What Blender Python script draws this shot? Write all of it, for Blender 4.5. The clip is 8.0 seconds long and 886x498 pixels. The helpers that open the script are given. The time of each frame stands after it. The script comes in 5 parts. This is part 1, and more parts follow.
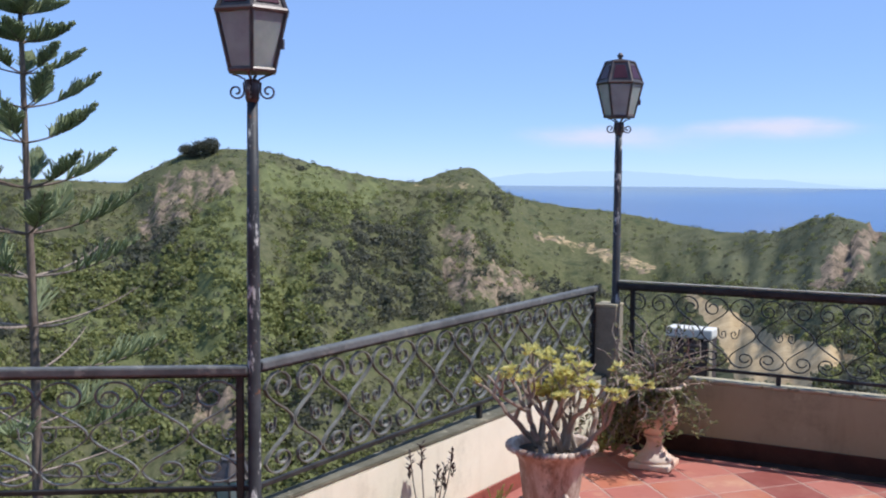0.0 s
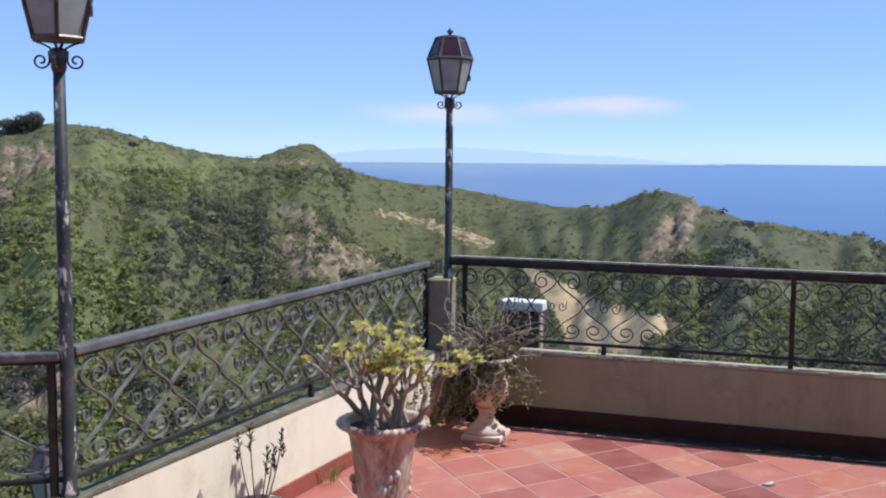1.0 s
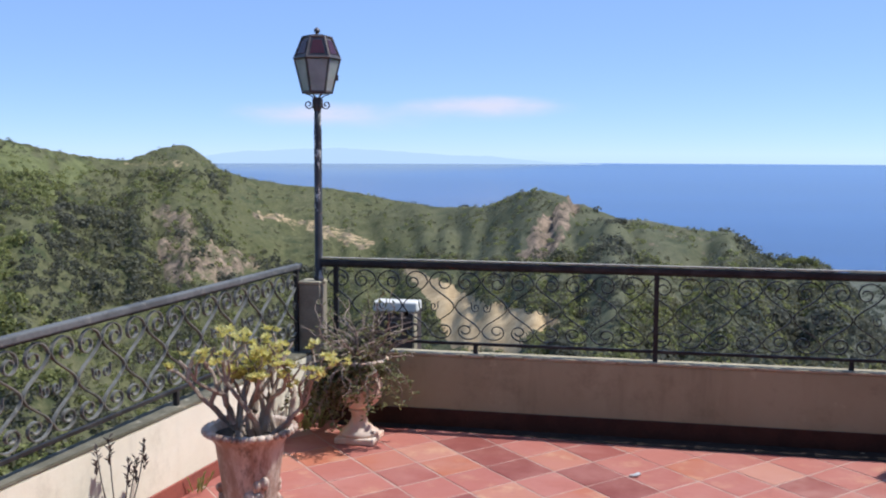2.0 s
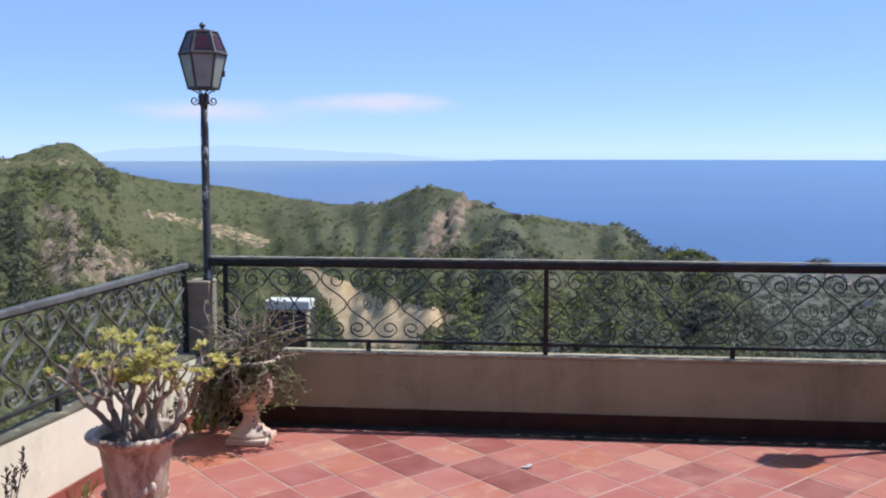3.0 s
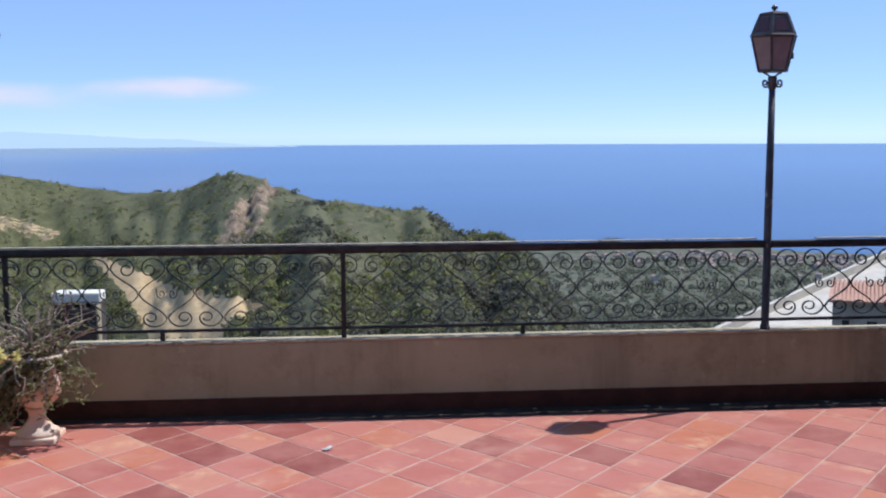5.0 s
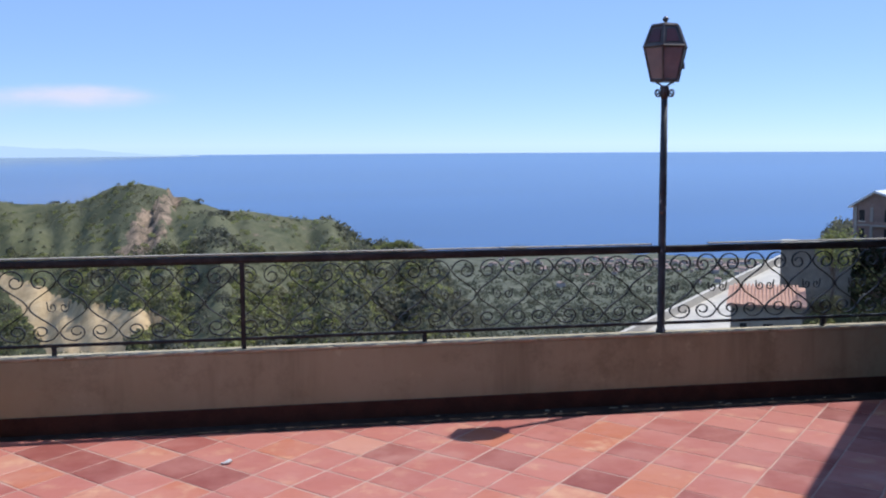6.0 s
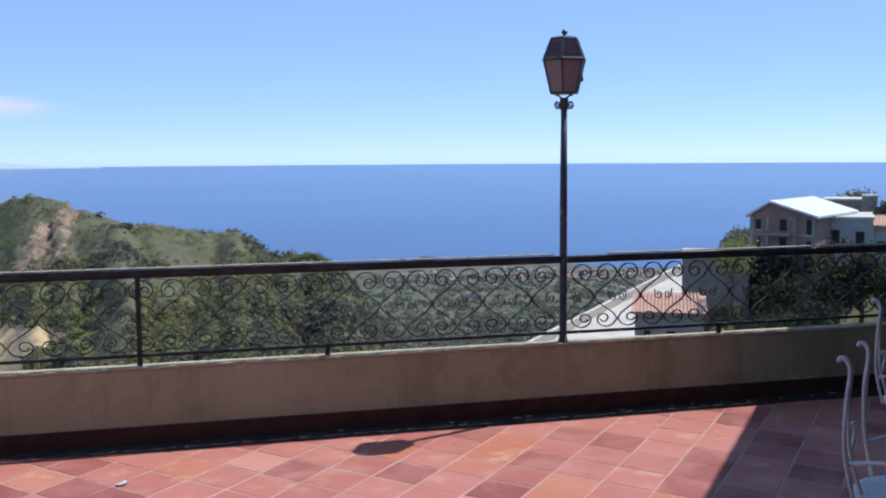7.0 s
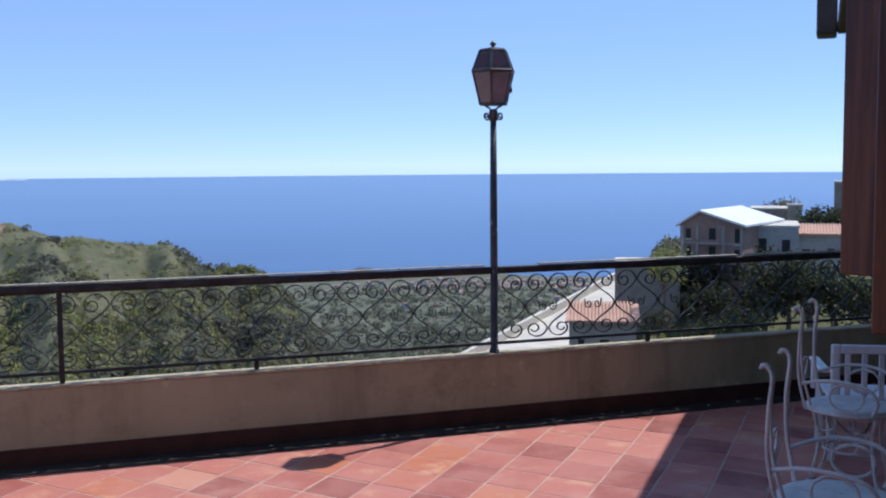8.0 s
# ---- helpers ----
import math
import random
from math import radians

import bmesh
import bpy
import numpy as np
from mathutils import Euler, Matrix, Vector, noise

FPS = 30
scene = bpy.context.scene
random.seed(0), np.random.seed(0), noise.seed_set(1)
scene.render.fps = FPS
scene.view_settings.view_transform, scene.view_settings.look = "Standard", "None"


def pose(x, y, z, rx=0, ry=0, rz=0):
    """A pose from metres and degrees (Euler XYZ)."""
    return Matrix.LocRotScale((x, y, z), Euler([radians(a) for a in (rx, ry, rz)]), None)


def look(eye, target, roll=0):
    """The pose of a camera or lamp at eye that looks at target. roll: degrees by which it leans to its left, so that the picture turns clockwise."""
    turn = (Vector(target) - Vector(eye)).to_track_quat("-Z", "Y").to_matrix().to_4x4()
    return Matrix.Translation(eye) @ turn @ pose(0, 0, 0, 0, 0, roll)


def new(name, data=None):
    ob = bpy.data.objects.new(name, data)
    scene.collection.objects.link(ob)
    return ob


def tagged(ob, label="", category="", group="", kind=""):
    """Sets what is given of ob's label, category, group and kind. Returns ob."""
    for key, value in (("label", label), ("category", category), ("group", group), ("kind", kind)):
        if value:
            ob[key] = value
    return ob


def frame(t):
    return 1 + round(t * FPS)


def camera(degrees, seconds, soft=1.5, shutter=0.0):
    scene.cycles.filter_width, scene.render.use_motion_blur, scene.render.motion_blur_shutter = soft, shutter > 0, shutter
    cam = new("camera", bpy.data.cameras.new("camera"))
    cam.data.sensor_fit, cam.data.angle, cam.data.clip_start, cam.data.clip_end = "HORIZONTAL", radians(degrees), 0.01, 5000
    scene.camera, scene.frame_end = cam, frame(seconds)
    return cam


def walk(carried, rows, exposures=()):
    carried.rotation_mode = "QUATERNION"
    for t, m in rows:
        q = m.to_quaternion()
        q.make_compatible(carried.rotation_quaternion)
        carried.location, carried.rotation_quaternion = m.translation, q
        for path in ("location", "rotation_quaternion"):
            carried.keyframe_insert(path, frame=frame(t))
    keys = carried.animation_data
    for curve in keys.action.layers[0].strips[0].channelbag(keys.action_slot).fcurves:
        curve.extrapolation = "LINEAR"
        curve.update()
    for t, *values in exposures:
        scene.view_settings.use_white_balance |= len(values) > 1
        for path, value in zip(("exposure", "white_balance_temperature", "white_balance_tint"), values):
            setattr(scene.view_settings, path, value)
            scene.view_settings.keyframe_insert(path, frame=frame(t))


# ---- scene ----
cam = camera(47.07, 8.0, soft=2.1)

# seconds, place, heading (left positive), pitch, lean
PATH = [
    (0.0, -0.138, -0.070, 1.631, 27.884, -4.160, 0.422),
    (0.5, -0.122, -0.038, 1.628, 23.079, -5.081, 0.434),
    (1.0, -0.105, -0.010, 1.627, 18.939, -5.415, 0.467),
    (1.5, -0.078, 0.019, 1.626, 15.391, -5.390, 0.345),
    (3.0, -0.031, 0.039, 1.625, 6.320, -5.522, -0.016),
    (3.5, -0.012, 0.010, 1.622, 3.530, -5.902, -0.084),
    (4.0, 0.005, 0.010, 1.618, 0.747, -6.242, -0.226),
    (4.5, 0.009, 0.002, 1.618, -2.032, -6.423, -0.238),
    (6.0, 0.063, -0.011, 1.613, -9.885, -5.873, -0.342),
    (6.5, 0.080, 0.001, 1.610, -12.595, -5.546, -0.315),
    (7.0, 0.106, 0.011, 1.613, -15.035, -5.266, -0.358),
    (7.5, 0.120, 0.019, 1.615, -17.192, -4.971, -0.408),
    (8.0, 0.140, 0.021, 1.615, -18.688, -4.685, -0.488),
]


def stand(x, y, z, yaw, pitch, lean):
    a, b = radians(yaw), radians(pitch)
    way = Vector((-math.sin(a) * math.cos(b), math.cos(a) * math.cos(b), math.sin(b)))
    return look((x, y, z), Vector((x, y, z)) + way, lean)


walk(cam, [(r[0], stand(*r[1:])) for r in PATH], exposures=[(0.0, 0.32, 5880, 11), (8.0, 0.32, 5880, 11)])

# ---- light ----
SUN = Vector((0.585, 0.224, 1.0)).normalized()
sun_up = math.asin(SUN.z)
sun_turn = math.atan2(SUN.x, SUN.y)
world = bpy.data.worlds.new("sky")
world.use_nodes = True
scene.world = world
wt = world.node_tree
wt.nodes.clear()
sky = wt.nodes.new("ShaderNodeTexSky")
sky.sky_type = "NISHITA"
sky.sun_disc = False
sky.sun_elevation = sun_up
sky.sun_rotation = sun_turn
sky.altitude = 200
sky.air_density = 0.5
sky.dust_density = 0.0
sky.ozone_density = 3.5
bg = wt.nodes.new("ShaderNodeBackground")
bg.inputs["Strength"].default_value = 0.14
wout = wt.nodes.new("ShaderNodeOutputWorld")
tone = wt.nodes.new("ShaderNodeMix")
tone.data_type, tone.blend_type = "RGBA", "MULTIPLY"
tone.inputs[0].default_value = 1.0
tone.inputs[7].default_value = (0.45, 0.42, 0.43, 1)
wt.links.new(sky.outputs[0], tone.inputs[6])
veil = wt.nodes.new("ShaderNodeMix")      # even summer haze in all directions
veil.data_type, veil.blend_type = "RGBA", "ADD"
veil.inputs[0].default_value = 1.0
veil.inputs[7].default_value = (1.16, 1.82, 3.12, 1)
wt.links.new(tone.outputs[2], veil.inputs[6])
wt.links.new(veil.outputs[2], bg.inputs[0])
wt.links.new(bg.outputs[0], wout.inputs[0])
lamp = bpy.data.lights.new("sun", "SUN")
lamp.energy = 4.1
lamp.angle = radians(0.53)
lamp.color = (1.0, 0.94, 0.84)
sun = new("sun", lamp)
sun.matrix_world = look(SUN * 50, (0, 0, 0))


# ---- materials ----
class Mat:
    """A small builder of node materials."""

    def __init__(self, name, rough=0.7, metal=0.0, spec=0.5):
        self.m = bpy.data.materials.new(name)
        self.m.use_nodes = True
        self.t = self.m.node_tree
        self.b = self.t.nodes["Principled BSDF"]
        self.b.inputs["Roughness"].default_value = rough
        self.b.inputs["Metallic"].default_value = metal
        self.b.inputs["Specular IOR Level"].default_value = spec
        self.co = self.t.nodes.new("ShaderNodeTexCoord").outputs["Object"]

    def n(self, kind):
        return self.t.nodes.new(kind)

    def link(self, a, b):
        self.t.links.new(a, b)

    def noise(self, scale, detail=4.0, rough=0.6, stretch=None, distort=0.0):
        node = self.n("ShaderNodeTexNoise")
        node.inputs["Scale"].default_value = scale
        node.inputs["Detail"].default_value = detail
        node.inputs["Roughness"].default_value = rough
        node.inputs["Distortion"].default_value = distort
        if stretch:
            mp = self.n("ShaderNodeMapping")
            mp.inputs["Scale"].default_value = stretch
            self.link(self.co, mp.inputs[0])
            self.link(mp.outputs[0], node.inputs["Vector"])
        else:
            self.link(self.co, node.inputs["Vector"])
        return node.outputs["Fac"]

    def ramp(self, fac, stops):
        node = self.n("ShaderNodeValToRGB")
        el = node.color_ramp.elements
        while len(el) < len(stops):
            el.new(0.5)
        for e, (pos, col) in zip(el, stops):
            e.position = pos
            e.color = (*col, 1) if len(col) == 3 else col
        self.link(fac, node.inputs[0])
        return node.outputs["Color"]

    def mix(self, fac, a, b, blend="MIX"):
        node = self.n("ShaderNodeMix")
        node.data_type, node.blend_type = "RGBA", blend
        for sock, val in ((node.inputs[0], fac), (node.inputs[6], a), (node.inputs[7], b)):
            if isinstance(val, (int, float)):
                sock.default_value = val
            elif isinstance(val, tuple):
                sock.default_value = (*val, 1)
            else:
                self.link(val, sock)
        return node.outputs[2]

    def step(self, fac, lo, hi):
        node = self.n("ShaderNodeMapRange")
        node.interpolation_type = "SMOOTHSTEP"
        node.inputs[1].default_value = lo
        node.inputs[2].default_value = hi
        self.link(fac, node.inputs[0])
        return node.outputs[0]

    def math(self, op, a, b=0.0):
        node = self.n("ShaderNodeMath")
        node.operation = op
        for sock, val in ((node.inputs[0], a), (node.inputs[1], b)):
            if isinstance(val, (int, float)):
                sock.default_value = val
            else:
                self.link(val, sock)
        return node.outputs[0]

    def attr(self, name):
        node = self.n("ShaderNodeAttribute")
        node.attribute_name = name
        return node.outputs["Fac"]

    def rand(self):
        return self.n("ShaderNodeObjectInfo").outputs["Random"]

    def island(self):
        return self.n("ShaderNodeNewGeometry").outputs["Random Per Island"]

    def color(self, out):
        if isinstance(out, tuple):
            self.b.inputs["Base Color"].default_value = (*out, 1)
        else:
            self.link(out, self.b.inputs["Base Color"])
        return self

    def roughness(self, out):
        self.link(out, self.b.inputs["Roughness"])
        return self

    def bump(self, fac, strength=0.3, dist=0.01):
        node = self.n("ShaderNodeBump")
        node.inputs["Strength"].default_value = strength
        node.inputs["Distance"].default_value = dist
        self.link(fac, node.inputs["Height"])
        self.link(node.outputs[0], self.b.inputs["Normal"])
        return self


def speckled(name, a, b, scale, rough=0.7, metal=0.0, bump=0.2, dist=0.004, c=None, spec=0.5):
    """Two or three colours mottled at two scales, with fine relief."""
    k = Mat(name, rough, metal, spec)
    big, fine = k.noise(scale, 5), k.noise(scale * 9, 3)
    col = k.mix(k.step(big, 0.35, 0.65), a, b)
    if c:
        col = k.mix(k.step(k.noise(scale * 2.3, 6, 0.7), 0.55, 0.68), col, c)
    col = k.mix(k.step(fine, 0.2, 0.9), col, k.mix(1.0, col, (0.78, 0.78, 0.78), "MULTIPLY"))
    k.color(col)
    k.bump(fine, bump, dist)
    return k.m


def terracotta_floor():
    k = Mat("terracotta_tile", 0.66, 0, 0.3)
    k.co = k.n("ShaderNodeNewGeometry").outputs["Position"]
    r = k.rand()
    col = k.ramp(r, [(0.0, (0.219, 0.059, 0.047)), (0.16, (0.292, 0.085, 0.066)), (0.3, (0.373, 0.122, 0.093)), (0.6, (0.413, 0.144, 0.108)),
                     (0.8, (0.429, 0.155, 0.116)), (0.93, (0.429, 0.141, 0.074)), (1.0, (0.486, 0.222, 0.155))])
    patch = k.step(k.noise(2.6, 5, 0.65), 0.38, 0.68)
    col = k.mix(k.math("MULTIPLY", patch, 0.45), col, (0.462, 0.207, 0.167))
    pale = k.step(k.noise(1.1, 4, 0.6), 0.56, 0.75)
    col = k.mix(k.math("MULTIPLY", pale, 0.5), col, (0.518, 0.296, 0.232))
    worn = k.step(k.noise(4.2, 5, 0.62), 0.52, 0.72)
    col = k.mix(k.math("MULTIPLY", worn, k.math("MULTIPLY", r, 0.75)), col, (0.60, 0.36, 0.215))
    grime = k.step(k.noise(7, 6, 0.7), 0.55, 0.8)
    col = k.mix(k.math("MULTIPLY", grime, 0.5), col, (0.211, 0.070, 0.050))
    k.color(col)
    k.roughness(k.ramp(k.noise(5, 4), [(0.3, (0.5, 0.5, 0.5)), (0.7, (0.75, 0.75, 0.75))]))
    k.bump(k.noise(35, 5), 0.25, 0.003)
    return k.m


def wall_plaster(name, a, b, stain):
    k = Mat(name, 0.9, 0, 0.2)
    col = k.mix(k.step(k.noise(1.6, 6, 0.65), 0.35, 0.7), a, b)
    runs = k.step(k.noise(2.2, 5, 0.7, (1.0, 1.0, 0.12)), 0.48, 0.70)
    col = k.mix(k.math("MULTIPLY", runs, 0.6), col, stain)
    damp = k.step(k.noise(2.6, 7, 0.74), 0.48, 0.70)
    col = k.mix(k.math("MULTIPLY", damp, 0.6), col, stain)
    spots = k.step(k.noise(5.5, 5, 0.6), 0.62, 0.70)
    col = k.mix(k.math("MULTIPLY", spots, 0.5), col, tuple(min(0.9, v * 1.35) for v in a))
    k.color(col)
    k.bump(k.noise(22, 6, 0.7), 0.35, 0.006)
    return k.m


def worn_iron():
    k = Mat("worn_black_iron", 0.6, 0.0, 0.22)
    col = k.mix(k.step(k.noise(9, 5), 0.4, 0.7), (0.026, 0.025, 0.024), (0.052, 0.050, 0.047))
    rust = k.step(k.noise(14, 6, 0.7), 0.6, 0.7)
    col = k.mix(k.math("MULTIPLY", rust, 0.7), col, (0.10, 0.05, 0.03))
    k.color(col)
    k.bump(k.noise(60, 4), 0.3, 0.002)
    return k.m


def peeling_pole(name, edge):
    k = Mat(name, 0.55, 0, 0.3)
    col = k.mix(k.step(k.noise(6, 5), 0.4, 0.7), (0.035, 0.036, 0.04), (0.075, 0.075, 0.08))
    worn = k.step(k.noise(13, 6, 0.72, (1, 1, 0.35)), edge, edge + 0.06)
    col = k.mix(worn, col, (0.55, 0.53, 0.49))
    rust = k.step(k.noise(21, 5, 0.7), 0.62, 0.68)
    col = k.mix(rust, col, (0.16, 0.07, 0.035))
    k.color(col)
    k.bump(k.noise(40, 5), 0.4, 0.003)
    return k.m


def milk_glass(name, tint):
    k = Mat(name, 0.25)
    k.color(k.mix(k.step(k.noise(9, 4), 0.3, 0.7), tint, tuple(v * 0.78 for v in tint)))
    k.b.inputs["Transmission Weight"].default_value = 0.35
    k.b.inputs["Subsurface Weight"].default_value = 0.2
    return k.m


def ground_cover():
    """Grass and scrub with bare rock and earth where the two attributes say so."""
    k = Mat("scrub_hillside", 0.95, 0, 0.1)
    tuft = k.noise(0.55, 8, 0.75)
    grass = k.ramp(tuft, [(0.25, (0.042, 0.047, 0.026)), (0.45, (0.094, 0.096, 0.046)), (0.6, (0.136, 0.132, 0.066)), (0.8, (0.19, 0.172, 0.092))])
    wide = k.noise(0.025, 5, 0.6)
    grass = k.mix(k.math("MULTIPLY", k.step(wide, 0.42, 0.64), 0.7), grass, k.ramp(tuft, [(0.3, (0.080, 0.086, 0.036)), (0.7, (0.148, 0.144, 0.066))]))
    thicket = k.step(k.noise(0.11, 7, 0.72), 0.50, 0.66)
    grass = k.mix(k.math("MULTIPLY", thicket, 0.85), grass, (0.045, 0.058, 0.028))
    dry = k.step(k.noise(0.045, 7, 0.72), 0.50, 0.68)
    grass = k.mix(k.math("MULTIPLY", dry, 0.25), grass, (0.185, 0.170, 0.105))
    lush = k.ramp(k.noise(0.3, 7, 0.7), [(0.3, (0.074, 0.086, 0.040)), (0.5, (0.142, 0.156, 0.062)), (0.72, (0.22, 0.222, 0.095))])
    grass = k.mix(k.math("MULTIPLY", k.attr("lush"), 0.8), grass, lush)
    # grove tones for the plain, with distance haze put into their grey
    hazed_grove = k.ramp(k.noise(0.06, 8, 0.75), [(0.32, (0.050, 0.058, 0.044)), (0.5, (0.105, 0.110, 0.080)), (0.62, (0.150, 0.150, 0.112)), (0.75, (0.24, 0.225, 0.175))])
    grass = k.mix(k.attr("plain"), grass, hazed_grove)
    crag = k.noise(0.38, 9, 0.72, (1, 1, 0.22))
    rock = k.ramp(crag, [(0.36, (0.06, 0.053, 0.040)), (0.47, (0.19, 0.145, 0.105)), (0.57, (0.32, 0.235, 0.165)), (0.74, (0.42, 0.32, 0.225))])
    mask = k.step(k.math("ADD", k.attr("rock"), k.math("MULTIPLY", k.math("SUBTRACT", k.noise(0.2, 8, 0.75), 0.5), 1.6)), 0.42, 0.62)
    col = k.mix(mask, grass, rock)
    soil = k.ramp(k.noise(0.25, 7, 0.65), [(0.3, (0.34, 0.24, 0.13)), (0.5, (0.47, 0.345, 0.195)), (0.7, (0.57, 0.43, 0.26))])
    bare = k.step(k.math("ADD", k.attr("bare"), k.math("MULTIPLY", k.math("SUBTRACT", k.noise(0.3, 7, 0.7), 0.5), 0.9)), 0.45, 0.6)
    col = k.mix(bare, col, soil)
    k.color(col)
    k.bump(k.math("ADD", tuft, crag), 0.6, 0.6)
    return k.m


def sea_water():
    k = Mat("blue_sea", 0.15, 0, 0.17)
    band = k.noise(0.0012, 6, 0.6, (0.35, 1.6, 1))
    fine = k.noise(0.004, 5, 0.65, (0.2, 2.0, 1))
    col = k.mix(k.step(band, 0.35, 0.68), (0.008, 0.034, 0.112), (0.018, 0.062, 0.175))
    k.color(k.mix(k.math("MULTIPLY", k.step(fine, 0.45, 0.7), 0.4), col, (0.011, 0.045, 0.125)))
    k.bump(k.noise(0.05, 4, 0.6), 0.04, 1.0)
    return k.m


def leafage(name, dark, mid, light, rough=0.6, scale=0.3):
    k = Mat(name, rough, 0, 0.25)
    col = k.ramp(k.island(), [(0.0, dark), (0.5, mid), (1.0, light)])
    wide = k.step(k.noise(scale, 3), 0.35, 0.65)
    col = k.mix(k.math("MULTIPLY", wide, 0.55), col, light)
    k.color(col)
    thin = k.n("ShaderNodeBsdfTranslucent")
    k.link(col, thin.inputs[0])
    both = k.n("ShaderNodeMixShader")
    both.inputs[0].default_value = 0.5
    k.link(k.b.outputs[0], both.inputs[1])
    k.link(thin.outputs[0], both.inputs[2])
    k.link(both.outputs[0], k.t.nodes["Material Output"].inputs[0])
    return k.m


def bark(name, a, b):
    k = Mat(name, 0.9, 0, 0.1)
    k.color(k.mix(k.step(k.noise(9, 6, 0.7, (1, 1, 0.3)), 0.35, 0.65), a, b))
    k.bump(k.noise(40, 5, 0.7, (1, 1, 0.3)), 0.6, 0.01)
    return k.m


def stained_wood():
    k = Mat("stained_wood", 0.45)
    grain = k.noise(6, 6, 0.65, (6, 6, 0.35))
    k.color(k.ramp(grain, [(0.28, (0.030, 0.010, 0.007)), (0.5, (0.085, 0.026, 0.013)), (0.62, (0.15, 0.052, 0.022)), (0.8, (0.24, 0.10, 0.042))]))
    k.bump(grain, 0.25, 0.003)
    return k.m


def aged_clay(name, dirt, fresh=(0.46, 0.26, 0.185)):
    k = Mat(name, 0.88, 0, 0.2)
    col = k.mix(k.step(k.noise(6, 6, 0.7), 0.36, 0.62), fresh, tuple(v * 0.77 for v in fresh))
    lime = k.step(k.noise(6, 7, 0.74, (1, 1, 0.40)), 0.40, 0.58)
    col = k.mix(k.math("MULTIPLY", lime, 0.9), col, (0.66, 0.56, 0.47))
    moss = k.step(k.noise(9, 7, 0.76, (1, 1, 0.35)), 0.53, 0.66)
    col = k.mix(k.math("MULTIPLY", moss, dirt), col, (0.105, 0.075, 0.055))
    k.color(col)
    k.bump(k.noise(28, 6, 0.7), 0.6, 0.006)
    return k.m


M_TILE = terracotta_floor()
M_GROUT = speckled("sandy_grout", (0.52, 0.335, 0.265), (0.43, 0.255, 0.20), 6, 0.9)
# front parapet: stains, with shade put into a base half as bright as cream
M_FRONT = wall_plaster("shade_toned_plaster", (0.372, 0.330, 0.205), (0.320, 0.280, 0.168), (0.180, 0.156, 0.090))
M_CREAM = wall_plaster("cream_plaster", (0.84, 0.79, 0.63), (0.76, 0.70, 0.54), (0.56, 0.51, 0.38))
M_CAP = speckled("pale_cement_cap", (0.50, 0.43, 0.30), (0.38, 0.32, 0.22), 5, 0.95, bump=0.5, c=(0.20, 0.17, 0.10), spec=0.08)
M_MOSSCAP = speckled("mossy_dirty_cap", (0.20, 0.18, 0.13), (0.13, 0.12, 0.085), 6, 0.95, bump=0.5, c=(0.34, 0.30, 0.22), spec=0.08)
M_STRIP = speckled("weathered_rail_strip", (0.40, 0.37, 0.31), (0.28, 0.26, 0.22), 9, 0.9, bump=0.4, c=(0.10, 0.09, 0.08), spec=0.1)
# one red skirting in two colours: sun painted at left, shade at front
M_SKIRT_SUNLIT = speckled("sunlit_red_skirting", (0.34, 0.095, 0.065), (0.25, 0.07, 0.05), 8, 0.75)
M_FOOT_SHADE = speckled("painted_foot_shade", (0.034, 0.027, 0.023), (0.052, 0.040, 0.034), 7, 0.9, bump=0.5, c=(0.09, 0.065, 0.05), spec=0.1)
M_SKIRT_SHADED = speckled("shaded_red_skirting", (0.078, 0.034, 0.023), (0.055, 0.025, 0.018), 8, 0.85, spec=0.2)
M_PILLAR = speckled("grey_brown_plaster", (0.34, 0.285, 0.205), (0.26, 0.215, 0.155), 9, 0.9, bump=0.5)
M_IRON = worn_iron()
# lighter copy of the black iron, with sun on the scrolls put into colour
M_IRON_SUNLIT = speckled("sunlit_toned_iron", (0.12, 0.118, 0.10), (0.21, 0.205, 0.175), 11, 0.65, c=(0.36, 0.34, 0.28))
M_HANDRAIL = speckled("grey_worn_handrail", (0.095, 0.098, 0.098), (0.15, 0.152, 0.15), 7, 0.75, c=(0.22, 0.21, 0.19), spec=0.3)
M_POLE = peeling_pole("peeling_painted_pole", 0.545)
M_POLE_DARK = peeling_pole("chipped_black_pole", 0.59)
M_LAMP = speckled("bronze_brown_lamp_metal", (0.085, 0.068, 0.062), (0.14, 0.115, 0.105), 12, 0.4, 0.3)
M_PANE = milk_glass("frosted_lamp_glass", (0.60, 0.61, 0.56))
M_PANE_RED = milk_glass("reddish_lamp_glass", (0.50, 0.34, 0.32))
M_PURPLE = speckled("dark_red_glass", (0.055, 0.012, 0.018), (0.085, 0.02, 0.026), 10, 0.2)
M_GROUND = ground_cover()
M_SEA = sea_water()
M_CLAY = aged_clay("aged_terracotta", 0.8, (0.42, 0.275, 0.205))
M_CLAY_PALE = aged_clay("pale_terracotta", 0.15, (0.74, 0.50, 0.38))
M_SOIL = speckled("dark_potting_soil", (0.05, 0.035, 0.025), (0.09, 0.065, 0.045), 20, 0.95, bump=0.8, dist=0.01)
M_WHITE = speckled("white_painted_iron", (0.62, 0.60, 0.57), (0.52, 0.50, 0.48), 9, 0.55, c=(0.40, 0.36, 0.32))
M_PLASTIC = speckled("white_plastic", (0.70, 0.70, 0.70), (0.64, 0.64, 0.65), 5, 0.45, bump=0.05)
M_WOOD = stained_wood()
M_FACADE_DIM = wall_plaster("dimmed_house_plaster", (0.19, 0.15, 0.115), (0.16, 0.125, 0.095), (0.11, 0.085, 0.065))
